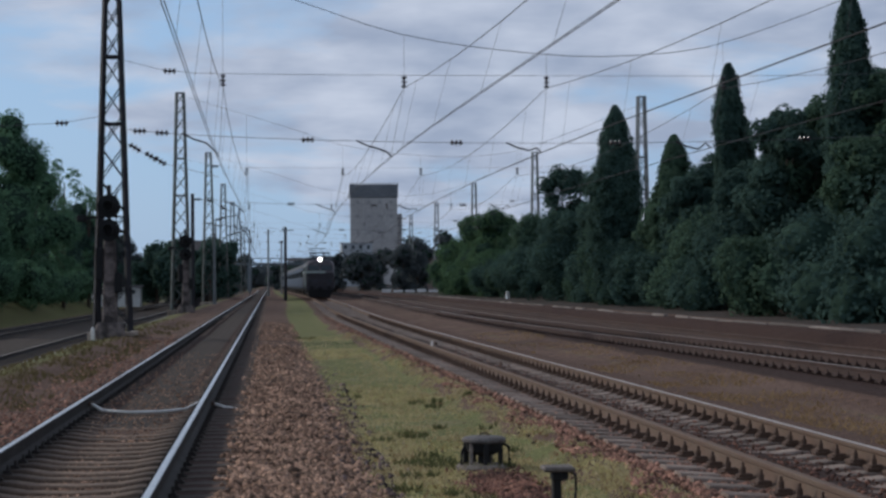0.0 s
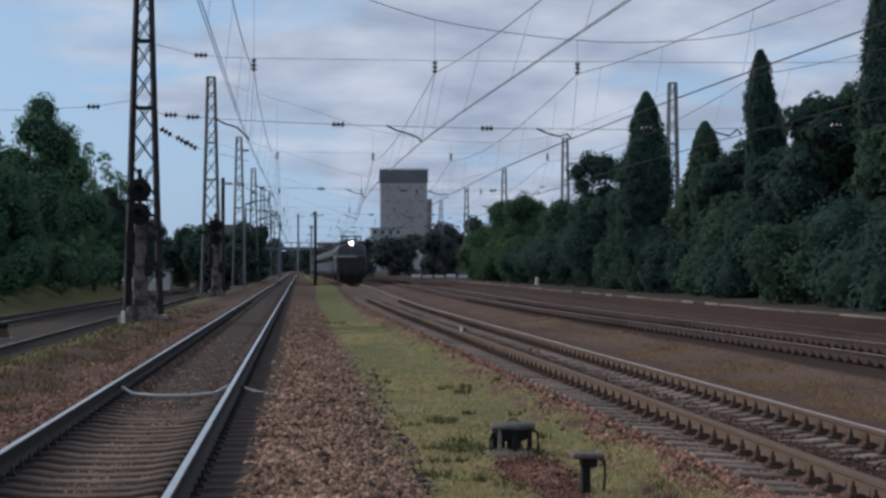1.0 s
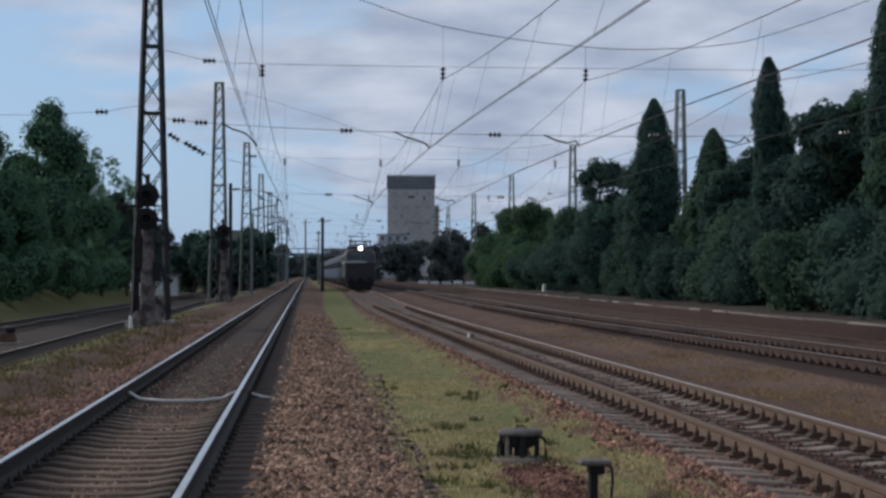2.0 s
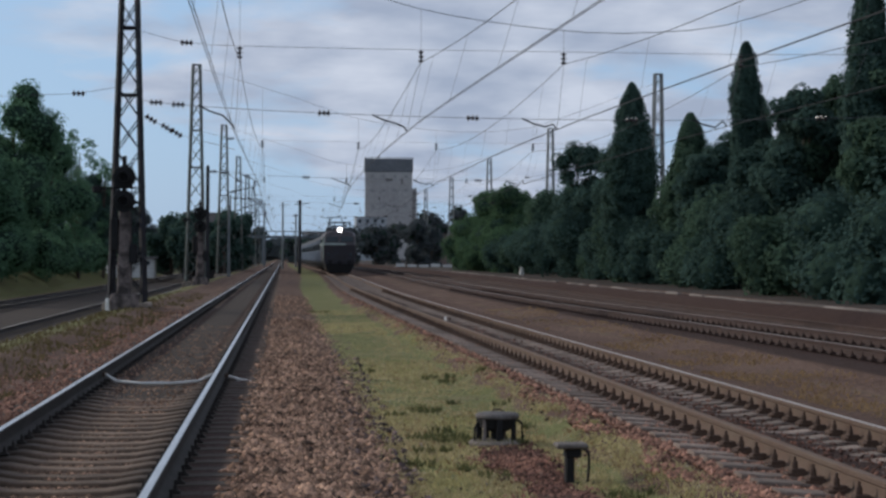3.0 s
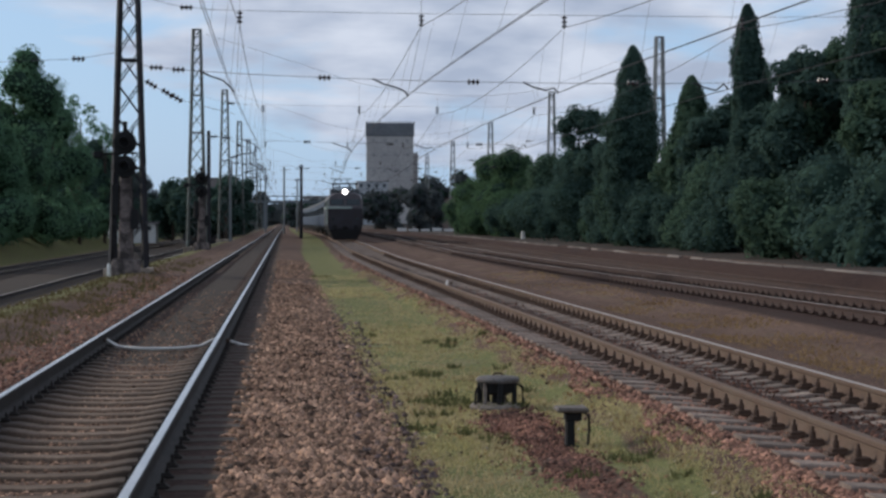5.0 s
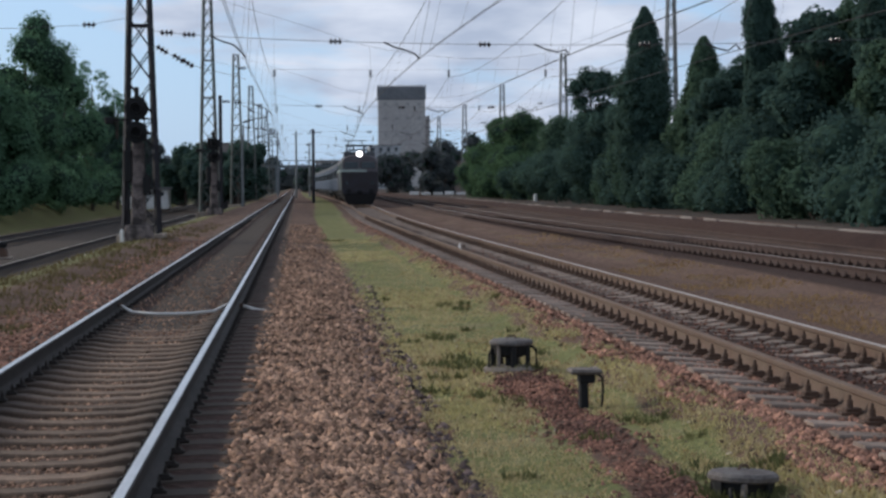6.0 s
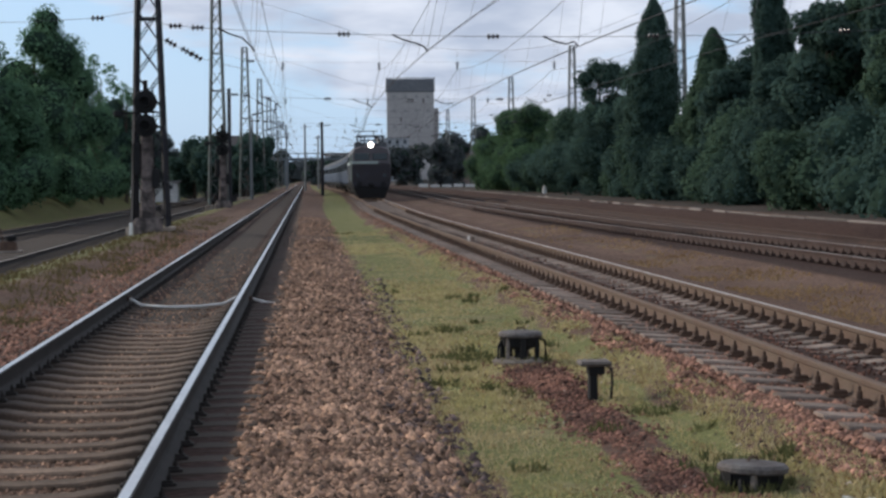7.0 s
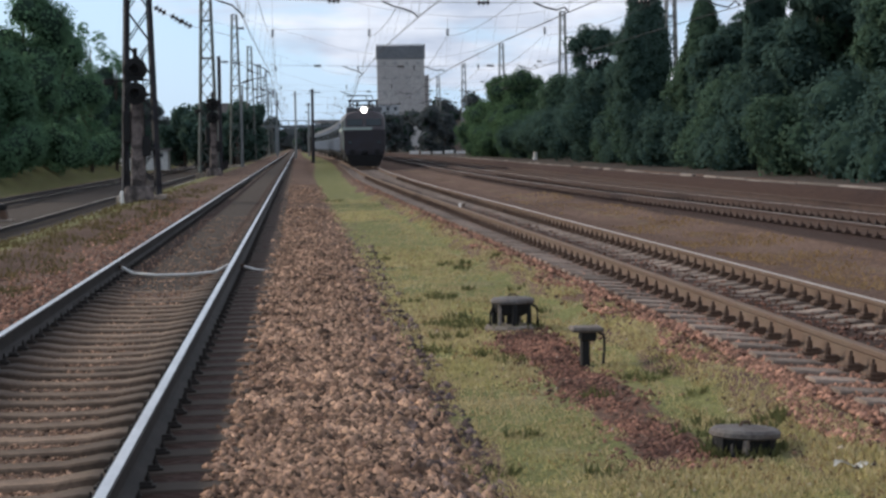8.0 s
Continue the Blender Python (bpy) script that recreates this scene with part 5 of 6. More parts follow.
def footbridge():
    root = thing("overbridge", pose(0, 400, 0), "grey-blue steel overbridge across the tracks", "bridge")
    part("deck", box(bmesh.new(), (-16, 0, 5.8), (22, 3, 6.4), 0.05), M["bridge"], root)
    part("parapet", box(bmesh.new(), (-16, 0, 7.3), (22, 0.15, 7.5), 0.02), M["bridge"], root)
    for i in range(20):
        part("baluster", box(bmesh.new(), (-16 + i * 2, 0, 6.4), (-15.85 + i * 2, 0.15, 7.35), 0.01), M["bridge"], root)
    for x in (-15, -4.6, 8, 21):
        part("pier", box(bmesh.new(), (x - 0.5, 0.3, -0.5), (x + 0.5, 2.7, 5.85), 0.05), M["bridge"], root)


footbridge()


# ---------------------------------------------------------------- trees
def leaves(rng, clumps, count, size, inner=0.5):
    """Small bent leaf cards on the skins of the clumps: vertices and faces."""
    c = np.array([p[:3] for p in clumps])
    r = np.array([p[3] for p in clumps])
    st = np.array([p[4] if len(p) > 4 else 1.0 for p in clumps])
    w = r**2 * st
    pick = rng.choice(len(c), count, p=w / w.sum())
    d = rng.normal(size=(count, 3))
    d /= np.linalg.norm(d, axis=1)[:, None]
    rad = r[pick] * (inner + 0.6 * rng.random(count))
    pos = c[pick] + d * rad[:, None] * np.c_[np.ones(count), np.ones(count), st[pick]]
    n = d + 0.28 * rng.normal(size=(count, 3))
    n /= np.linalg.norm(n, axis=1)[:, None]
    u = np.cross(n, rng.normal(size=(count, 3)))
    u /= np.linalg.norm(u, axis=1)[:, None]
    v = np.cross(n, u)
    s = size * (0.6 + 0.8 * rng.random(count))[:, None]
    quad = np.stack([pos - u * s * 0.5, pos - v * s * 0.32 + n * s * 0.1, pos + u * s * 0.55, pos + v * s * 0.32 + n * s * 0.1], axis=1)
    return quad.reshape(-1, 3), np.arange(count * 4).reshape(-1, 4)


def sprigs(rng, clumps):
    """Breaks each clump into smaller tufts, so that the outline is uneven."""
    out = []
    for p in clumps:
        st = p[4] if len(p) > 4 else 1.0
        for k in range(16):
            d = rng.normal(size=3)
            d /= np.linalg.norm(d)
            q = p[3] * rng.uniform(0.5, 0.98)
            out.append((p[0] + d[0] * q, p[1] + d[1] * q, p[2] + d[2] * q * st, p[3] * rng.uniform(0.24, 0.42), 0.85))
    return out


def crown_leaves(rng, clumps, count, size, loose):
    """Leaf cards on the lumpy skin of every clump, and a share in loose tufts that break the outline."""
    c = np.array([p[:3] for p in clumps])
    r = np.array([p[3] for p in clumps])
    st = np.array([p[4] if len(p) > 4 else 1.0 for p in clumps])
    k = int(count * (1 - loose))
    pick = rng.choice(len(c), k, p=r**2 / (r**2).sum())
    d = rng.normal(size=(k, 3))
    d /= np.linalg.norm(d, axis=1)[:, None]
    ph = rng.uniform(0, 6.28, (len(c), 3))[pick]
    lump = 0.1 * (np.sin(3.7 * d[:, 0] + ph[:, 0]) + np.sin(4.3 * d[:, 1] + ph[:, 1]) + np.sin(4.9 * d[:, 2] + ph[:, 2]))
    rad = r[pick] * (0.8 + 0.24 * rng.random(k) + lump)
    pos = c[pick] + d * rad[:, None] * np.c_[np.ones(k), np.ones(k), st[pick]]
    n = d + (0, 0, 0.3) + 0.35 * rng.normal(size=(k, 3))
    n /= np.linalg.norm(n, axis=1)[:, None]
    u = np.cross(n, rng.normal(size=(k, 3)))
    u /= np.linalg.norm(u, axis=1)[:, None]
    w = np.cross(n, u)
    s = size * (0.6 + 0.8 * rng.random(k))[:, None]
    quad = np.stack([pos - u * s * 0.5, pos - w * s * 0.36 + n * s * 0.1, pos + u * s * 0.55, pos + w * s * 0.36 + n * s * 0.1], axis=1).reshape(-1, 3)
    v, f = leaves(rng, sprigs(rng, clumps), count - k, size)
    return np.concatenate([quad, v]), np.arange(count * 4).reshape(-1, 4)


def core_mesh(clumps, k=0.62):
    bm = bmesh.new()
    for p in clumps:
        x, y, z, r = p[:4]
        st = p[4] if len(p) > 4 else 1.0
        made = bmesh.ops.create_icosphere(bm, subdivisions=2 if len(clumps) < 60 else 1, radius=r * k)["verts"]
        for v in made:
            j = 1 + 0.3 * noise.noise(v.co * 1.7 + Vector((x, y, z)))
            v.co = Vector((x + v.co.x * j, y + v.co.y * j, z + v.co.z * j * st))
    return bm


def tree(x, y, z, clumps, mat, label, height, trunk_r, seed, count=2600, size=0.36, name="tree", limbs=5, heart=0.7):
    rng = np.random.default_rng(seed)
    root = thing(name, pose(x, y, z), label, "tree" if name == "tree" else name, "trees and bushes")
    bm = bmesh.new()
    rod(bm, (0, 0, -0.4), (0, 0, height * 0.45), trunk_r, trunk_r * 0.6, 9)
    rod(bm, (0, 0, height * 0.45), (0.1, 0, height * 0.8), trunk_r * 0.6, trunk_r * 0.2, 7)
    part("trunk", bm, M["bark"], root)
    for i in range(min(limbs, len(clumps))):
        p = clumps[(i * 3) % len(clumps)]
        part("limb", rod(bmesh.new(), (0, 0, max(0.4, p[2] * 0.55)), p[:3], trunk_r * 0.4, trunk_r * 0.1, 6), M["bark"], root)
    # Gaps between leaf cards show this core, its colour darkened as shade.
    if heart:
        tagged(part("inner_foliage", core_mesh(clumps, heart), M["shade_core"], root, smooth=True), kind="stuff")
    v, f = crown_leaves(rng, clumps, count, size, 0.35 if heart else 0.8)
    crown = new("crown", raw_mesh("crown", v, f, mat))
    crown.parent = root
    tagged(crown, kind="stuff")
    return root


def spire(x, y, z, h, r, slim, mat, label, seed, count=17000, size=0.15):
    """A narrow close crown: leaf cards all over a tapering, lumpy body round a heart coloured dark for shade."""
    rng = np.random.default_rng(seed)
    root = thing("tree", pose(x, y, z), label, "tree", "trees and bushes")
    part("trunk", rod(bmesh.new(), (0, 0, -0.4), (0, 0, h * 0.7), 0.2, 0.05, 9), M["bark"], root)

    def girth(a, q):
        s = max(q - 0.3, 0.0) / (h - 0.3)
        body = r * min(0.8 + 0.8 * s, 1.0) * min(max(1 - s, 0.0) / slim, 1.0) ** 0.62
        lump = noise.noise(Vector((1.6 * math.cos(a) + seed, 1.6 * math.sin(a), q * 0.7))) * 0.36 + noise.noise(Vector((4 * math.cos(a), 4 * math.sin(a) + seed, q * 2.1))) * 0.32
        return body * (1 + lump)

    verts, faces, n, rows = [], [], 16, 26
    for j in range(rows + 1):
        q = 0.3 + (h - 0.75) * j / rows
        verts += [(0.84 * girth(2 * math.pi * i / n, q) * math.cos(2 * math.pi * i / n), 0.84 * girth(2 * math.pi * i / n, q) * math.sin(2 * math.pi * i / n), q) for i in range(n)]
    for j in range(rows):
        faces += [(j * n + i, j * n + (i + 1) % n, (j + 1) * n + (i + 1) % n, (j + 1) * n + i) for i in range(n)]
    faces.append(tuple(rows * n + i for i in range(n)))
    tagged(mesh_object("inner_foliage", verts, faces, M["shade_core"], root, smooth=True), kind="stuff")
    q = 0.3 + (h - 0.35) * (1 - (1 - rng.random(count)) ** (1 / (1 + 0.5 * slim)))
    a = rng.uniform(0, 2 * math.pi, count)
    g = np.array([girth(u, v) for u, v in zip(a, q)])
    k = 0.86 + 0.2 * rng.random(count) ** 1.5
    pos = np.stack([g * k * np.cos(a), g * k * np.sin(a), q], 1)
    d = np.stack([np.cos(a), np.sin(a), np.full(count, 0.35)], 1) + 0.3 * rng.normal(size=(count, 3))
    d /= np.linalg.norm(d, axis=1)[:, None]
    u = np.cross(d, rng.normal(size=(count, 3)))
    u /= np.linalg.norm(u, axis=1)[:, None]
    v = np.cross(d, u)
    w = size * (0.6 + 0.8 * rng.random(count))[:, None]
    quad = np.stack([pos - u * w * 0.5, pos - v * w * 0.34 + d * w * 0.1, pos + u * w * 0.55, pos + v * w * 0.34 + d * w * 0.1], axis=1)
    crown = new("crown", raw_mesh("crown", quad.reshape(-1, 3), np.arange(count * 4).reshape(-1, 4), mat))
    crown.parent = root
    tagged(crown, kind="stuff")
    return root


def round_clumps(h, r, seed, n=14, base=0.35):
    """Broad uneven crown."""
    rnd = random.Random(seed)
    out = []
    for i in range(n):
        a, t = rnd.uniform(0, 6.28), (i + 0.5) / n
        z = h * (base + (1 - base) * t)
        k = math.sin(math.pi * min(0.16 + 0.8 * t, 1.0)) ** 0.7
        q = r * k * rnd.uniform(0.25, 0.75)
        out.append((math.cos(a) * q, math.sin(a) * q, z - 0.25 * r * (t > 0.8), r * rnd.uniform(0.32, 0.5) * (0.65 + 0.35 * k), 0.9))
    return out


def bush_clumps(w, h, seed, n=9):
    rnd = random.Random(seed)
    return [(rnd.uniform(-w, w), rnd.uniform(-w, w) * 0.7, h * rnd.uniform(0.15, 0.75), h * rnd.uniform(0.25, 0.42), 0.95) for _ in range(n)]


WOOD = M["leaf_wood"]
DARK, MID, LIGHT, HAZED = M["leaf_dark"], M["leaf_mid"], M["leaf_light"], M["leaf_hazed"]
# the row along the bank
for i, (x, y, h, r, slim, mat) in enumerate([
        (19.25, 98, 11.2, 1.5, 0.42, DARK), (20.75, 90, 8.9, 1.15, 0.42, MID), (21.55, 82, 11.6, 0.72, 0.2, DARK), (22.5, 83, 9.2, 0.5, 0.16, DARK),
        (22.45, 67, 12.8, 0.95, 0.36, DARK), (23.5, 52, 12.5, 1.4, 0.4, DARK)]):
    spire(x, y, 0.4, h, r, slim, mat, "tall dark columnar poplar on the bank" if h > 10 else "dark green columnar tree on the bank", 30 + i)
for i, (x, y, h, r, mat) in enumerate([
        (21.3, 72, 8.7, 2.2, DARK), (22.8, 73, 9.3, 2.3, MID), (23.9, 80, 9.4, 2.4, DARK), (22.6, 88, 8.0, 2.4, DARK), (21.2, 62, 6.6, 2.0, MID), (22.3, 57, 7.8, 2.1, MID), (20.9, 78, 6.2, 2.0, DARK),
        (20.6, 86, 6.6, 2.0, DARK), (21.4, 94, 6.4, 2.1, MID), (19.8, 104, 6.6, 2.1, DARK), (20.4, 112, 6.6, 2.2, DARK), (21.3, 130, 7.0, 2.6, DARK),
        (22.4, 150, 7.2, 3.0, MID), (21.6, 170, 8.6, 3.4, LIGHT), (22.6, 195, 9.2, 3.8, LIGHT), (23.5, 225, 7.0, 3.5, LIGHT), (24.5, 50, 8.5, 2.4, DARK), (24.3, 66, 9.6, 2.3, DARK), (23.2, 66, 9.4, 1.9, MID), (24.5, 70, 9.4, 2.0, DARK), (25.6, 72, 10.4, 2.4, DARK), (24.0, 59, 8.4, 2.2, MID)]):
    tree(x, y, 0.4, round_clumps(h, r, 60 + i, 16, 0.12), mat, "light green broadleaf tree on the bank" if mat is LIGHT else "dark green broadleaf tree on the bank", h, 0.22, 70 + i, 14000, 0.2)
for i in range(26):
    y = 54 + i * 5.6
    tree(20.4 + 0.5 * math.sin(i * 2.3) + 0.006 * (y - 60), y, 0.4, bush_clumps(2.4, 3.6 + 0.8 * math.sin(i * 1.7), 100 + i), (DARK, DARK, MID)[i % 3] if y < 160 else LIGHT,
         "dense dark bush at the edge of the bank" if y < 160 else "light green bush at the edge of the bank", 2.5, 0.08, 130 + i, 8000, 0.19, "bush", 3)
tree(20.1, 120, 0.4, [(-1.25, 0, 7.9, 0.75), (-0.4, 0.2, 8.5, 0.8), (0.55, 0, 8.45, 0.8), (1.3, 0, 7.9, 0.75), (0.2, -0.4, 7.8, 0.9), (-0.9, 0, 6.9, 0.7), (0.9, 0.3, 6.3, 1.0),
                     (-0.3, 0, 5.4, 1.4), (0.5, 0, 4.0, 1.9), (-0.9, 0, 3.0, 1.8), (0.2, 0, 1.6, 2.0)], DARK, "dark flat-topped tree on the bank", 8.5, 0.22, 99, 12000, 0.18)
# the wood beyond the yard, on its grassy bank
for i, (x, y, h, r, mat) in enumerate([
        (-20.4, 136, 15.0, 4.4, WOOD), (-20.0, 150, 13.0, 3.8, WOOD), (-23.6, 126, 14.2, 4.2, WOOD), (-26.6, 128, 13.4, 3.6, WOOD), (-20.6, 128, 9.0, 3.0, WOOD), (-22.4, 120, 8.8, 3.0, WOOD),
        (-19.6, 186, 10.4, 2.6, DARK), (-25.4, 118, 8.4, 3.0, WOOD), (-30, 124, 11.6, 3.6, DARK), (-21.5, 172, 10.4, 3.6, DARK), (-20.0, 200, 9.2, 3.4, DARK), (-21.0, 218, 8.6, 3.4, DARK),
        (-20.5, 250, 8.6, 3.6, HAZED), (-17.0, 262, 8.4, 3.4, HAZED), (-24.5, 246, 9.0, 3.8, HAZED), (-14.0, 268, 8.0, 3.2, HAZED)]):
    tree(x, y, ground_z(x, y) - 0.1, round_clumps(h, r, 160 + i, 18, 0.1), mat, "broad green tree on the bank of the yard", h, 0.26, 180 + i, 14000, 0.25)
for x, y, h, r, seed in ((-18.9, 166, 14.4, 3.0, 401), (-18.6, 186, 13.0, 3.0, 402)):
    tree(x, y, ground_z(x, y) - 0.1, [(*p[:3], p[3] * 0.72, 0.8) for p in round_clumps(h, r, seed, 22, 0.2)], WOOD, "airy light-leaved tree with open boughs at the yard", h, 0.2, seed, 5200, 0.2, limbs=12, heart=0)
for i, (x, y, h, r) in enumerate([(-12.8, 204, 6.6, 3.2), (-10.2, 200, 7.0, 3.0), (-7.2, 203, 7.2, 3.0), (-4.9, 210, 6.8, 2.4), (-8.8, 195, 5.8, 2.8), (-6.4, 192, 6.2, 2.2), (-5.6, 200, 6.6, 2.2), (-11, 206, 5.4, 2.5)]):
    tree(x, y, 0, round_clumps(h, r, 210 + i, 14, 0.1), DARK, "dark tree behind the yard tracks", h, 0.2, 220 + i, 2000, 0.45)
for i in range(13):
    bx, by = -20.6 - 0.5 * math.sin(i * 1.9), 102 + 7.0 * i
    tree(bx, by, ground_z(bx, by) - 0.1, bush_clumps(2.2, 3.6 + 0.5 * math.sin(2.1 * i), 240 + i, 12), WOOD, "low green bush on the yard bank", 1.6, 0.07, 250 + i, 6000, 0.22, "bush", 3)
# far trees behind the train, haze painted into their foliage
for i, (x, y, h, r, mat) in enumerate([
        (24, 300, 10.0, 4, HAZED), (29, 305, 11, 4, HAZED), (33.5, 300, 11, 3.6, HAZED), (37, 310, 9, 4, HAZED), (16.5, 320, 7.5, 3.6, HAZED), (20.5, 330, 8.5, 3.8, HAZED), (13.0, 360, 8, 3.6, HAZED),
        (18.6, 250, 7.2, 2.6, HAZED), (21.0, 255, 6.5, 2.6, HAZED), (-6, 420, 9, 4, HAZED), (-11, 430, 9, 4.5, HAZED), (12, 440, 8, 4, HAZED), (3.5, 520, 8, 5, HAZED), (9, 540, 9, 5, HAZED)]):
    tree(x, y, 0, round_clumps(h, r, 270 + i, 12, 0.05), mat, "far haze-grey tree behind the railway", h, 0.3, 290 + i, 1300, 0.7)


# far woods that close the horizon, in the same haze-tinted colour
def far_woods():
    rng = np.random.default_rng(9)
    clumps = []
    for i in range(420):
        a = rng.uniform(-0.9, 0.9) if i % 2 else rng.uniform(-0.15, 0.35)
        d = rng.uniform(1000, 1500)
        clumps.append((d * math.sin(a), d * math.cos(a), rng.uniform(2, 9), rng.uniform(8, 14), 0.8))
    for i in range(60):
        s = 1 if i % 2 else -1
        clumps.append((s * rng.uniform(60, 130), rng.uniform(200, 700), rng.uniform(2, 5), rng.uniform(4, 7), 0.8))
    bm = core_mesh(clumps, 0.95)
    me = bpy.data.meshes.new("far_woods")
    bm.to_mesh(me), bm.free()
    me.materials.append(HAZED)
    tagged(new("far_woods", me), "haze-grey belt of far woods on the horizon", "woods", kind="stuff")


far_woods()


# ---------------------------------------------------------------- ballast stones and grass
def stones(name, rng, xs, ys, size, mat, label, keep=None):
    """Angular broken stones, half sunk in the ground."""
    n = len(xs)
    oct_v = np.array([(1, 0, 0), (-1, 0, 0), (0, 1, 0), (0, -1, 0), (0, 0, 1), (0, 0, -1)], dtype=float)
    oct_f = np.array([(0, 2, 4), (2, 1, 4), (1, 3, 4), (3, 0, 4), (2, 0, 5), (1, 2, 5), (3, 1, 5), (0, 3, 5)])
    v = oct_v[None] * (0.6 + 0.8 * rng.random((n, 6, 1))) + 0.25 * rng.normal(size=(n, 6, 3))
    v *= (size * (0.55 + 0.9 * rng.random(n) ** 1.5))[:, None, None] * np.array([1, 1, 0.75])
    a = rng.uniform(0, 6.28, n)
    ca, sa = np.cos(a)[:, None], np.sin(a)[:, None]
    x, y = v[..., 0] * ca - v[..., 1] * sa, v[..., 0] * sa + v[..., 1] * ca
    zs = np.array([ground_z(p, q) for p, q in zip(xs, ys)])
    v = np.stack([x + xs[:, None], y + ys[:, None], v[..., 2] + zs[:, None] + size * 0.15], axis=2)
    f = (oct_f[None] + 6 * np.arange(n)[:, None, None]).reshape(-1, 3)
    tagged(new(name, raw_mesh(name, v.reshape(-1, 3), f, mat)), label, "gravel", kind="stuff")


def strip(rng, n, x0, x1, y0, y1):
    """Random places in a strip, thicker towards the near end."""
    s = rng.random(n)
    y = 1 / (1 / y1 + (1 / y0 - 1 / y1) * s)
    return rng.uniform(x0, x1, n), y


rng = np.random.default_rng(5)
x1, y1 = strip(rng, 34000, -0.55, 1.0, 6.5, 80)
edge = 0.75 + 0.28 * np.sin(y1 * 0.9) * 0.4 + 0.12 * rng.normal(size=len(x1)) + 0.012 * (y1 - 10)
ok = (x1 < edge) & (x1 > -0.3 - 0.22 * rng.random(len(x1)) ** 2)
stones("ballast_gravel", rng, x1[ok], y1[ok], 0.031, M["stone"], "loose brown ballast stones beside the near track")
x1, y1 = strip(rng, 4200, -0.3, 0.95, 6.5, 40)
stones("ballast_lumps", rng, x1, y1, 0.044, M["stone"], "larger broken lumps lying on the ballast")
x1, y1 = strip(rng, 1500, 0.5, 1.05, 6.5, 45)
stones("dark_ballast", rng, x1 + 0.012 * (y1 - 10), y1, 0.037, M["grey_stone"], "dark grey stones along the edge of the grass")
x1, y1 = strip(rng, 13000, -2.4, -1.0, 6.5, 45)
stones("track_gravel", rng, x1, y1, 0.016, M["stone"], "small dusty stones between the sleepers")
x1, y1 = strip(rng, 7000, -3.9, -2.66, 11, 60)
stones("shoulder_gravel", rng, x1, y1, 0.026, M["red_stone"], "brown ballast stones on the track shoulder")
x1, y1 = strip(rng, 17000, 3.0, 4.0, 8.5, 90)
x1 = x1 + 0.12 * np.sin(y1 * 1.7) * (x1 < 3.2)
x1 = x1 + np.array([drift(v) for v in y1])
stones("rusty_gravel", rng, x1, y1, 0.028, M["red_stone"], "rusty red ballast stones beside the canted track")
x1, y1 = strip(rng, 2200, 4.0, 5.4, 12, 50)
x1 = x1 + np.array([drift(v) for v in y1])
stones("main_gravel", rng, x1, y1, 0.018, M["dark_stone"], "brown stones between the canted track sleepers")
y1 = rng.uniform(9.5, 17.2, 5200)
x1 = 2.1 - 0.006 * (y1 - 12) + 0.15 * rng.normal(size=5200) * (1 + 0.35 * np.sin(y1 * 2.1) + 0.25 * np.sin(y1 * 5.3))
stones("trench_gravel", rng, x1, y1, 0.024, M["dark_stone"], "dark red gravel over a filled cable trench")


def blades(name, rng, xs, ys, height, mat, label):
    """Short bent blades of grass, as narrow triangles."""
    n = len(xs)
    zs = np.array([ground_z(p, q) for p, q in zip(xs, ys)]) - 0.01
    a = rng.uniform(0, 6.28, n)
    h = height * (0.4 + 1.0 * rng.random(n))
    w = (0.006 + 0.008 * rng.random(n)) * (1 + ys / 25)
    lean = h * rng.uniform(0.2, 0.9, n)
    b = rng.uniform(0, 6.28, n)
    p0 = np.stack([xs - w * np.cos(a), ys - w * np.sin(a), zs], 1)
    p1 = np.stack([xs + w * np.cos(a), ys + w * np.sin(a), zs], 1)
    p2 = np.stack([xs + lean * np.cos(b), ys + lean * np.sin(b), zs + h], 1)
    v = np.stack([p0, p1, p2], 1).reshape(-1, 3)
    tagged(new(name, raw_mesh(name, v, np.arange(3 * n).reshape(-1, 3), mat)), label, "grass", kind="stuff")


def patchy(rng, xs, ys, cut, scale=1.3):
    keep = np.array([noise.noise(Vector((x * scale, y * scale * 0.6, 7))) for x, y in zip(xs, ys)]) + 0.15 * rng.normal(size=len(xs)) > cut
    return xs[keep], ys[keep]


def off_trench(xs, ys):
    far = (np.abs(xs - 2.1 + 0.006 * (ys - 12)) > 0.26 + 0.09 * np.sin(ys * 2.1) + 0.08 * np.sin(ys * 5.3 + xs * 9)) | (ys < 9.8) | (ys > 16.5)
    return xs[far], ys[far]


x1, y1 = strip(rng, 64000, 0.85, 3.12, 7.0, 60)
x1 = x1 + np.array([drift(v) for v in y1]) * np.clip((x1 - 0.9) / 2.1, 0, 1)
x1, y1 = off_trench(x1, y1)
gx, gy = patchy(rng, x1, y1, -0.12)
blades("grass", rng, gx, gy, 0.032, M["grass"], "short green grass between the tracks")
gx, gy = patchy(rng, x1 + 0.03, y1 + 0.02, -0.05, 1.9)
blades("dry_grass", rng, gx, gy, 0.038, M["grass_dry"], "dry yellow grass between the tracks")
x1, y1 = strip(rng, 16000, -6.0, -3.3, 14, 80)
gx, gy = patchy(rng, x1, y1, 0.0)
blades("verge_grass", rng, gx, gy, 0.09, M["verge"], "dry verge grass along the track shoulder")
x1, y1 = strip(rng, 11000, 6.5, 8.3, 18, 60)
gx, gy = patchy(rng, x1, y1, 0.05, 0.8)
blades("dry_verge", rng, gx, gy, 0.045, M["withered"], "dry grass between two rusty tracks")


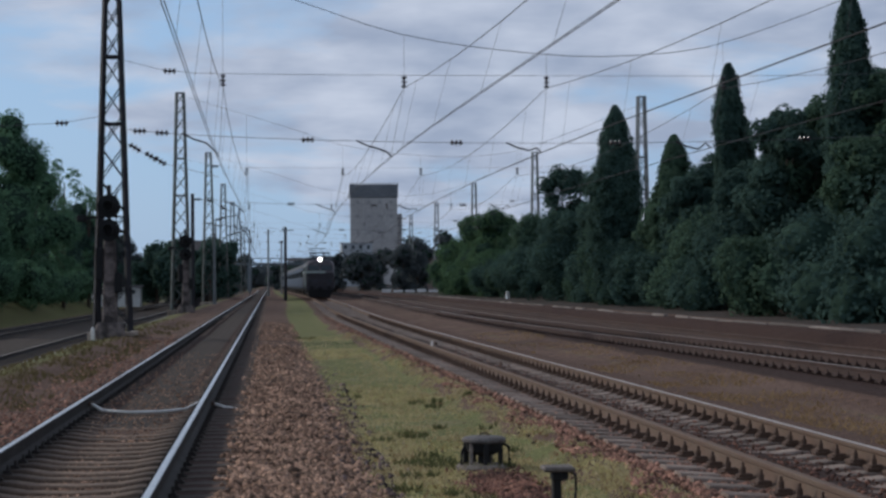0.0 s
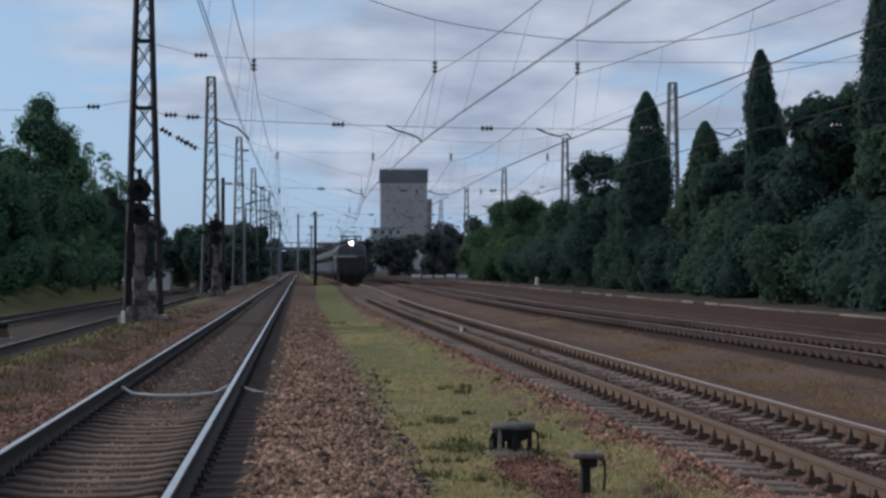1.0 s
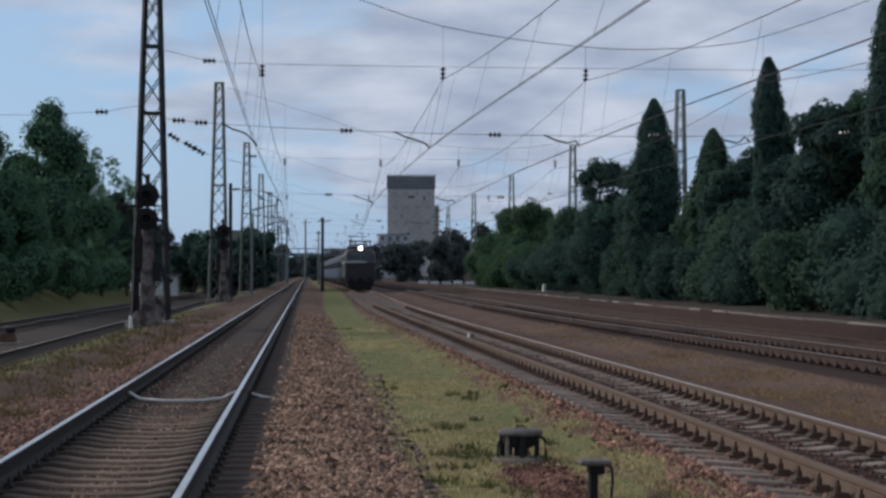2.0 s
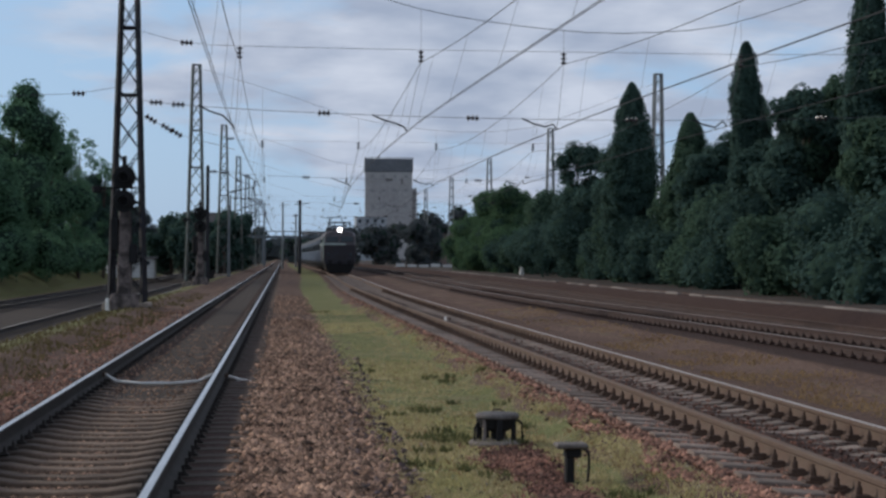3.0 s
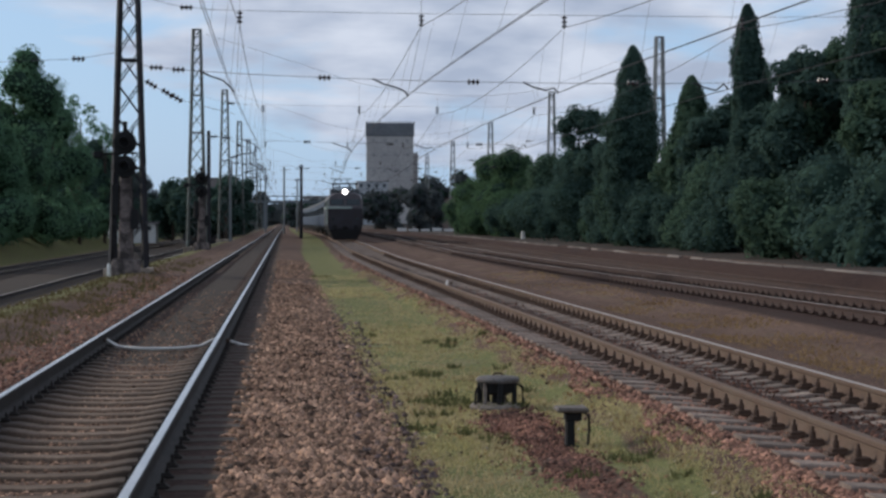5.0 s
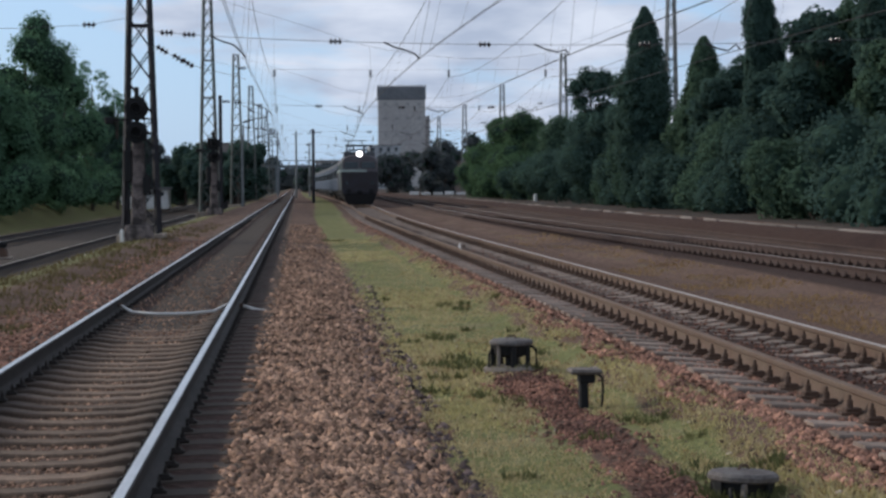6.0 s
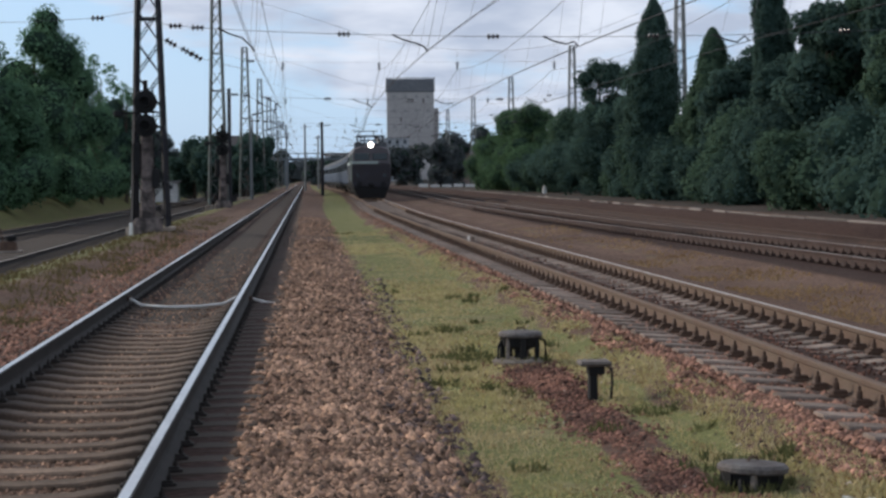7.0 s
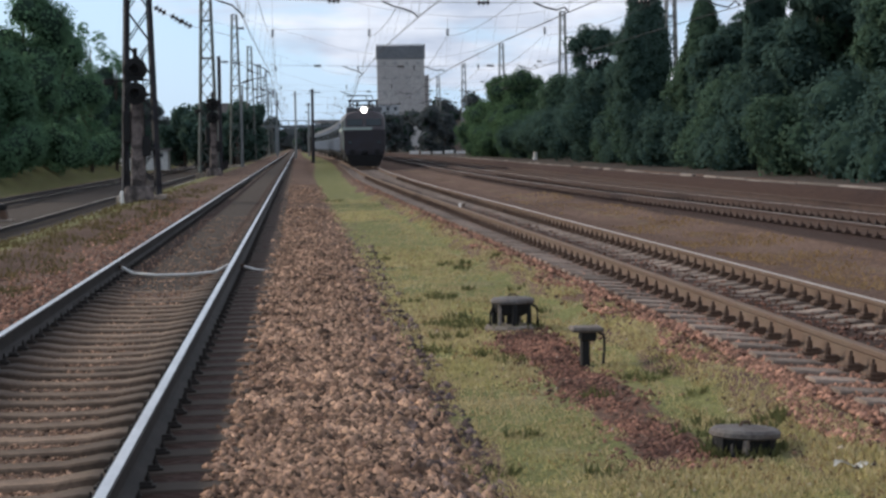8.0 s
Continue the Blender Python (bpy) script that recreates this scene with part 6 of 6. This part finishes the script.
wx, wy = [], []
for cx, cy, sp, k in [(2.52, 9.95, 0.2, 420), (2.05, 17.1, 0.24, 220), (1.6, 17.6, 0.22, 160), (2.6, 13.2, 0.16, 120), (2.75, 10.6, 0.16, 160), (1.25, 28, 0.15, 60), (1.1, 58, 0.3, 90)] + [
        (rng.uniform(1.0, 2.9), rng.uniform(8.5, 30), rng.uniform(0.05, 0.11), 40) for _ in range(26)]:
    ring = sp * (0.75 + 0.5 * rng.random(k))
    ang = rng.uniform(0, 6.28, k)
    wx.append(cx + ring * np.cos(ang)), wy.append(cy + ring * np.sin(ang))
x1, y1 = strip(rng, 26000, 0.75, 3.0, 7.0, 45)
x1, y1 = off_trench(x1, y1)
gx, gy = patchy(rng, x1, y1, 0.12, 2.6)
blades("withered_grass", rng, gx, gy, 0.03, M["withered"], "withered brown grass in patches")
blades("weed_tufts", rng, np.concatenate(wx), np.concatenate(wy), 0.075, M["weed"], "dark ragged weed tufts in the short grass")
x1, y1 = strip(rng, 520, -0.2, 3.0, 7.0, 34)
stones("leaf_litter", rng, x1, y1, 0.022, M["dark_litter"], "dark crumbs of litter and clods on the ground")
x1, y1 = strip(rng, 480, -0.4, 3.8, 7.0, 30)
stones("pale_chips", rng, x1, y1, 0.016, M["pale_chip"], "pale stone chips scattered over the gravel")


def litter_scrap():
    """A crumpled pale strip lying in the grass."""
    bm = bmesh.new()
    rows = []
    for i in range(7):
        q = i / 6
        rows.append([bm.verts.new((0.2 * q - 0.1, 0.02 * math.sin(5 * q) + d, 0.02 + 0.018 * math.sin(9 * q + 30 * d))) for d in (-0.03, 0.0, 0.03)])
    for a, b in zip(rows, rows[1:]):
        for k in range(2):
            bm.faces.new((a[k], a[k + 1], b[k + 1], b[k]))
    bmesh.ops.solidify(bm, geom=list(bm.faces), thickness=0.006)
    root = thing("litter_scrap", pose(2.86, 9.0, ground_z(2.86, 9.0) + 0.015, 0, 0, -20), "crumpled pale scrap lying in the grass", "litter")
    part("strip", bm, M["white_paint"], root)


litter_scrap()


# ---------------------------------------------------------------- things that move
def vehicle_pose(y):
    slope = (main_x(y + 6) - main_x(y - 6)) / 12
    return pose(main_x(y), y, 0.185, 0, 0, -math.degrees(math.atan(slope)))


def motions():
    speed = 7.4
    for k, ob in enumerate([loco] + coaches):
        lead = 186.5 + (8.6 if k == 0 else 8.6 * 2 + 0.9 + 12.4 + (k - 1) * 24.9)
        walk(ob, [(float(t), vehicle_pose(lead - speed * t)) for t in range(9)])


motions()
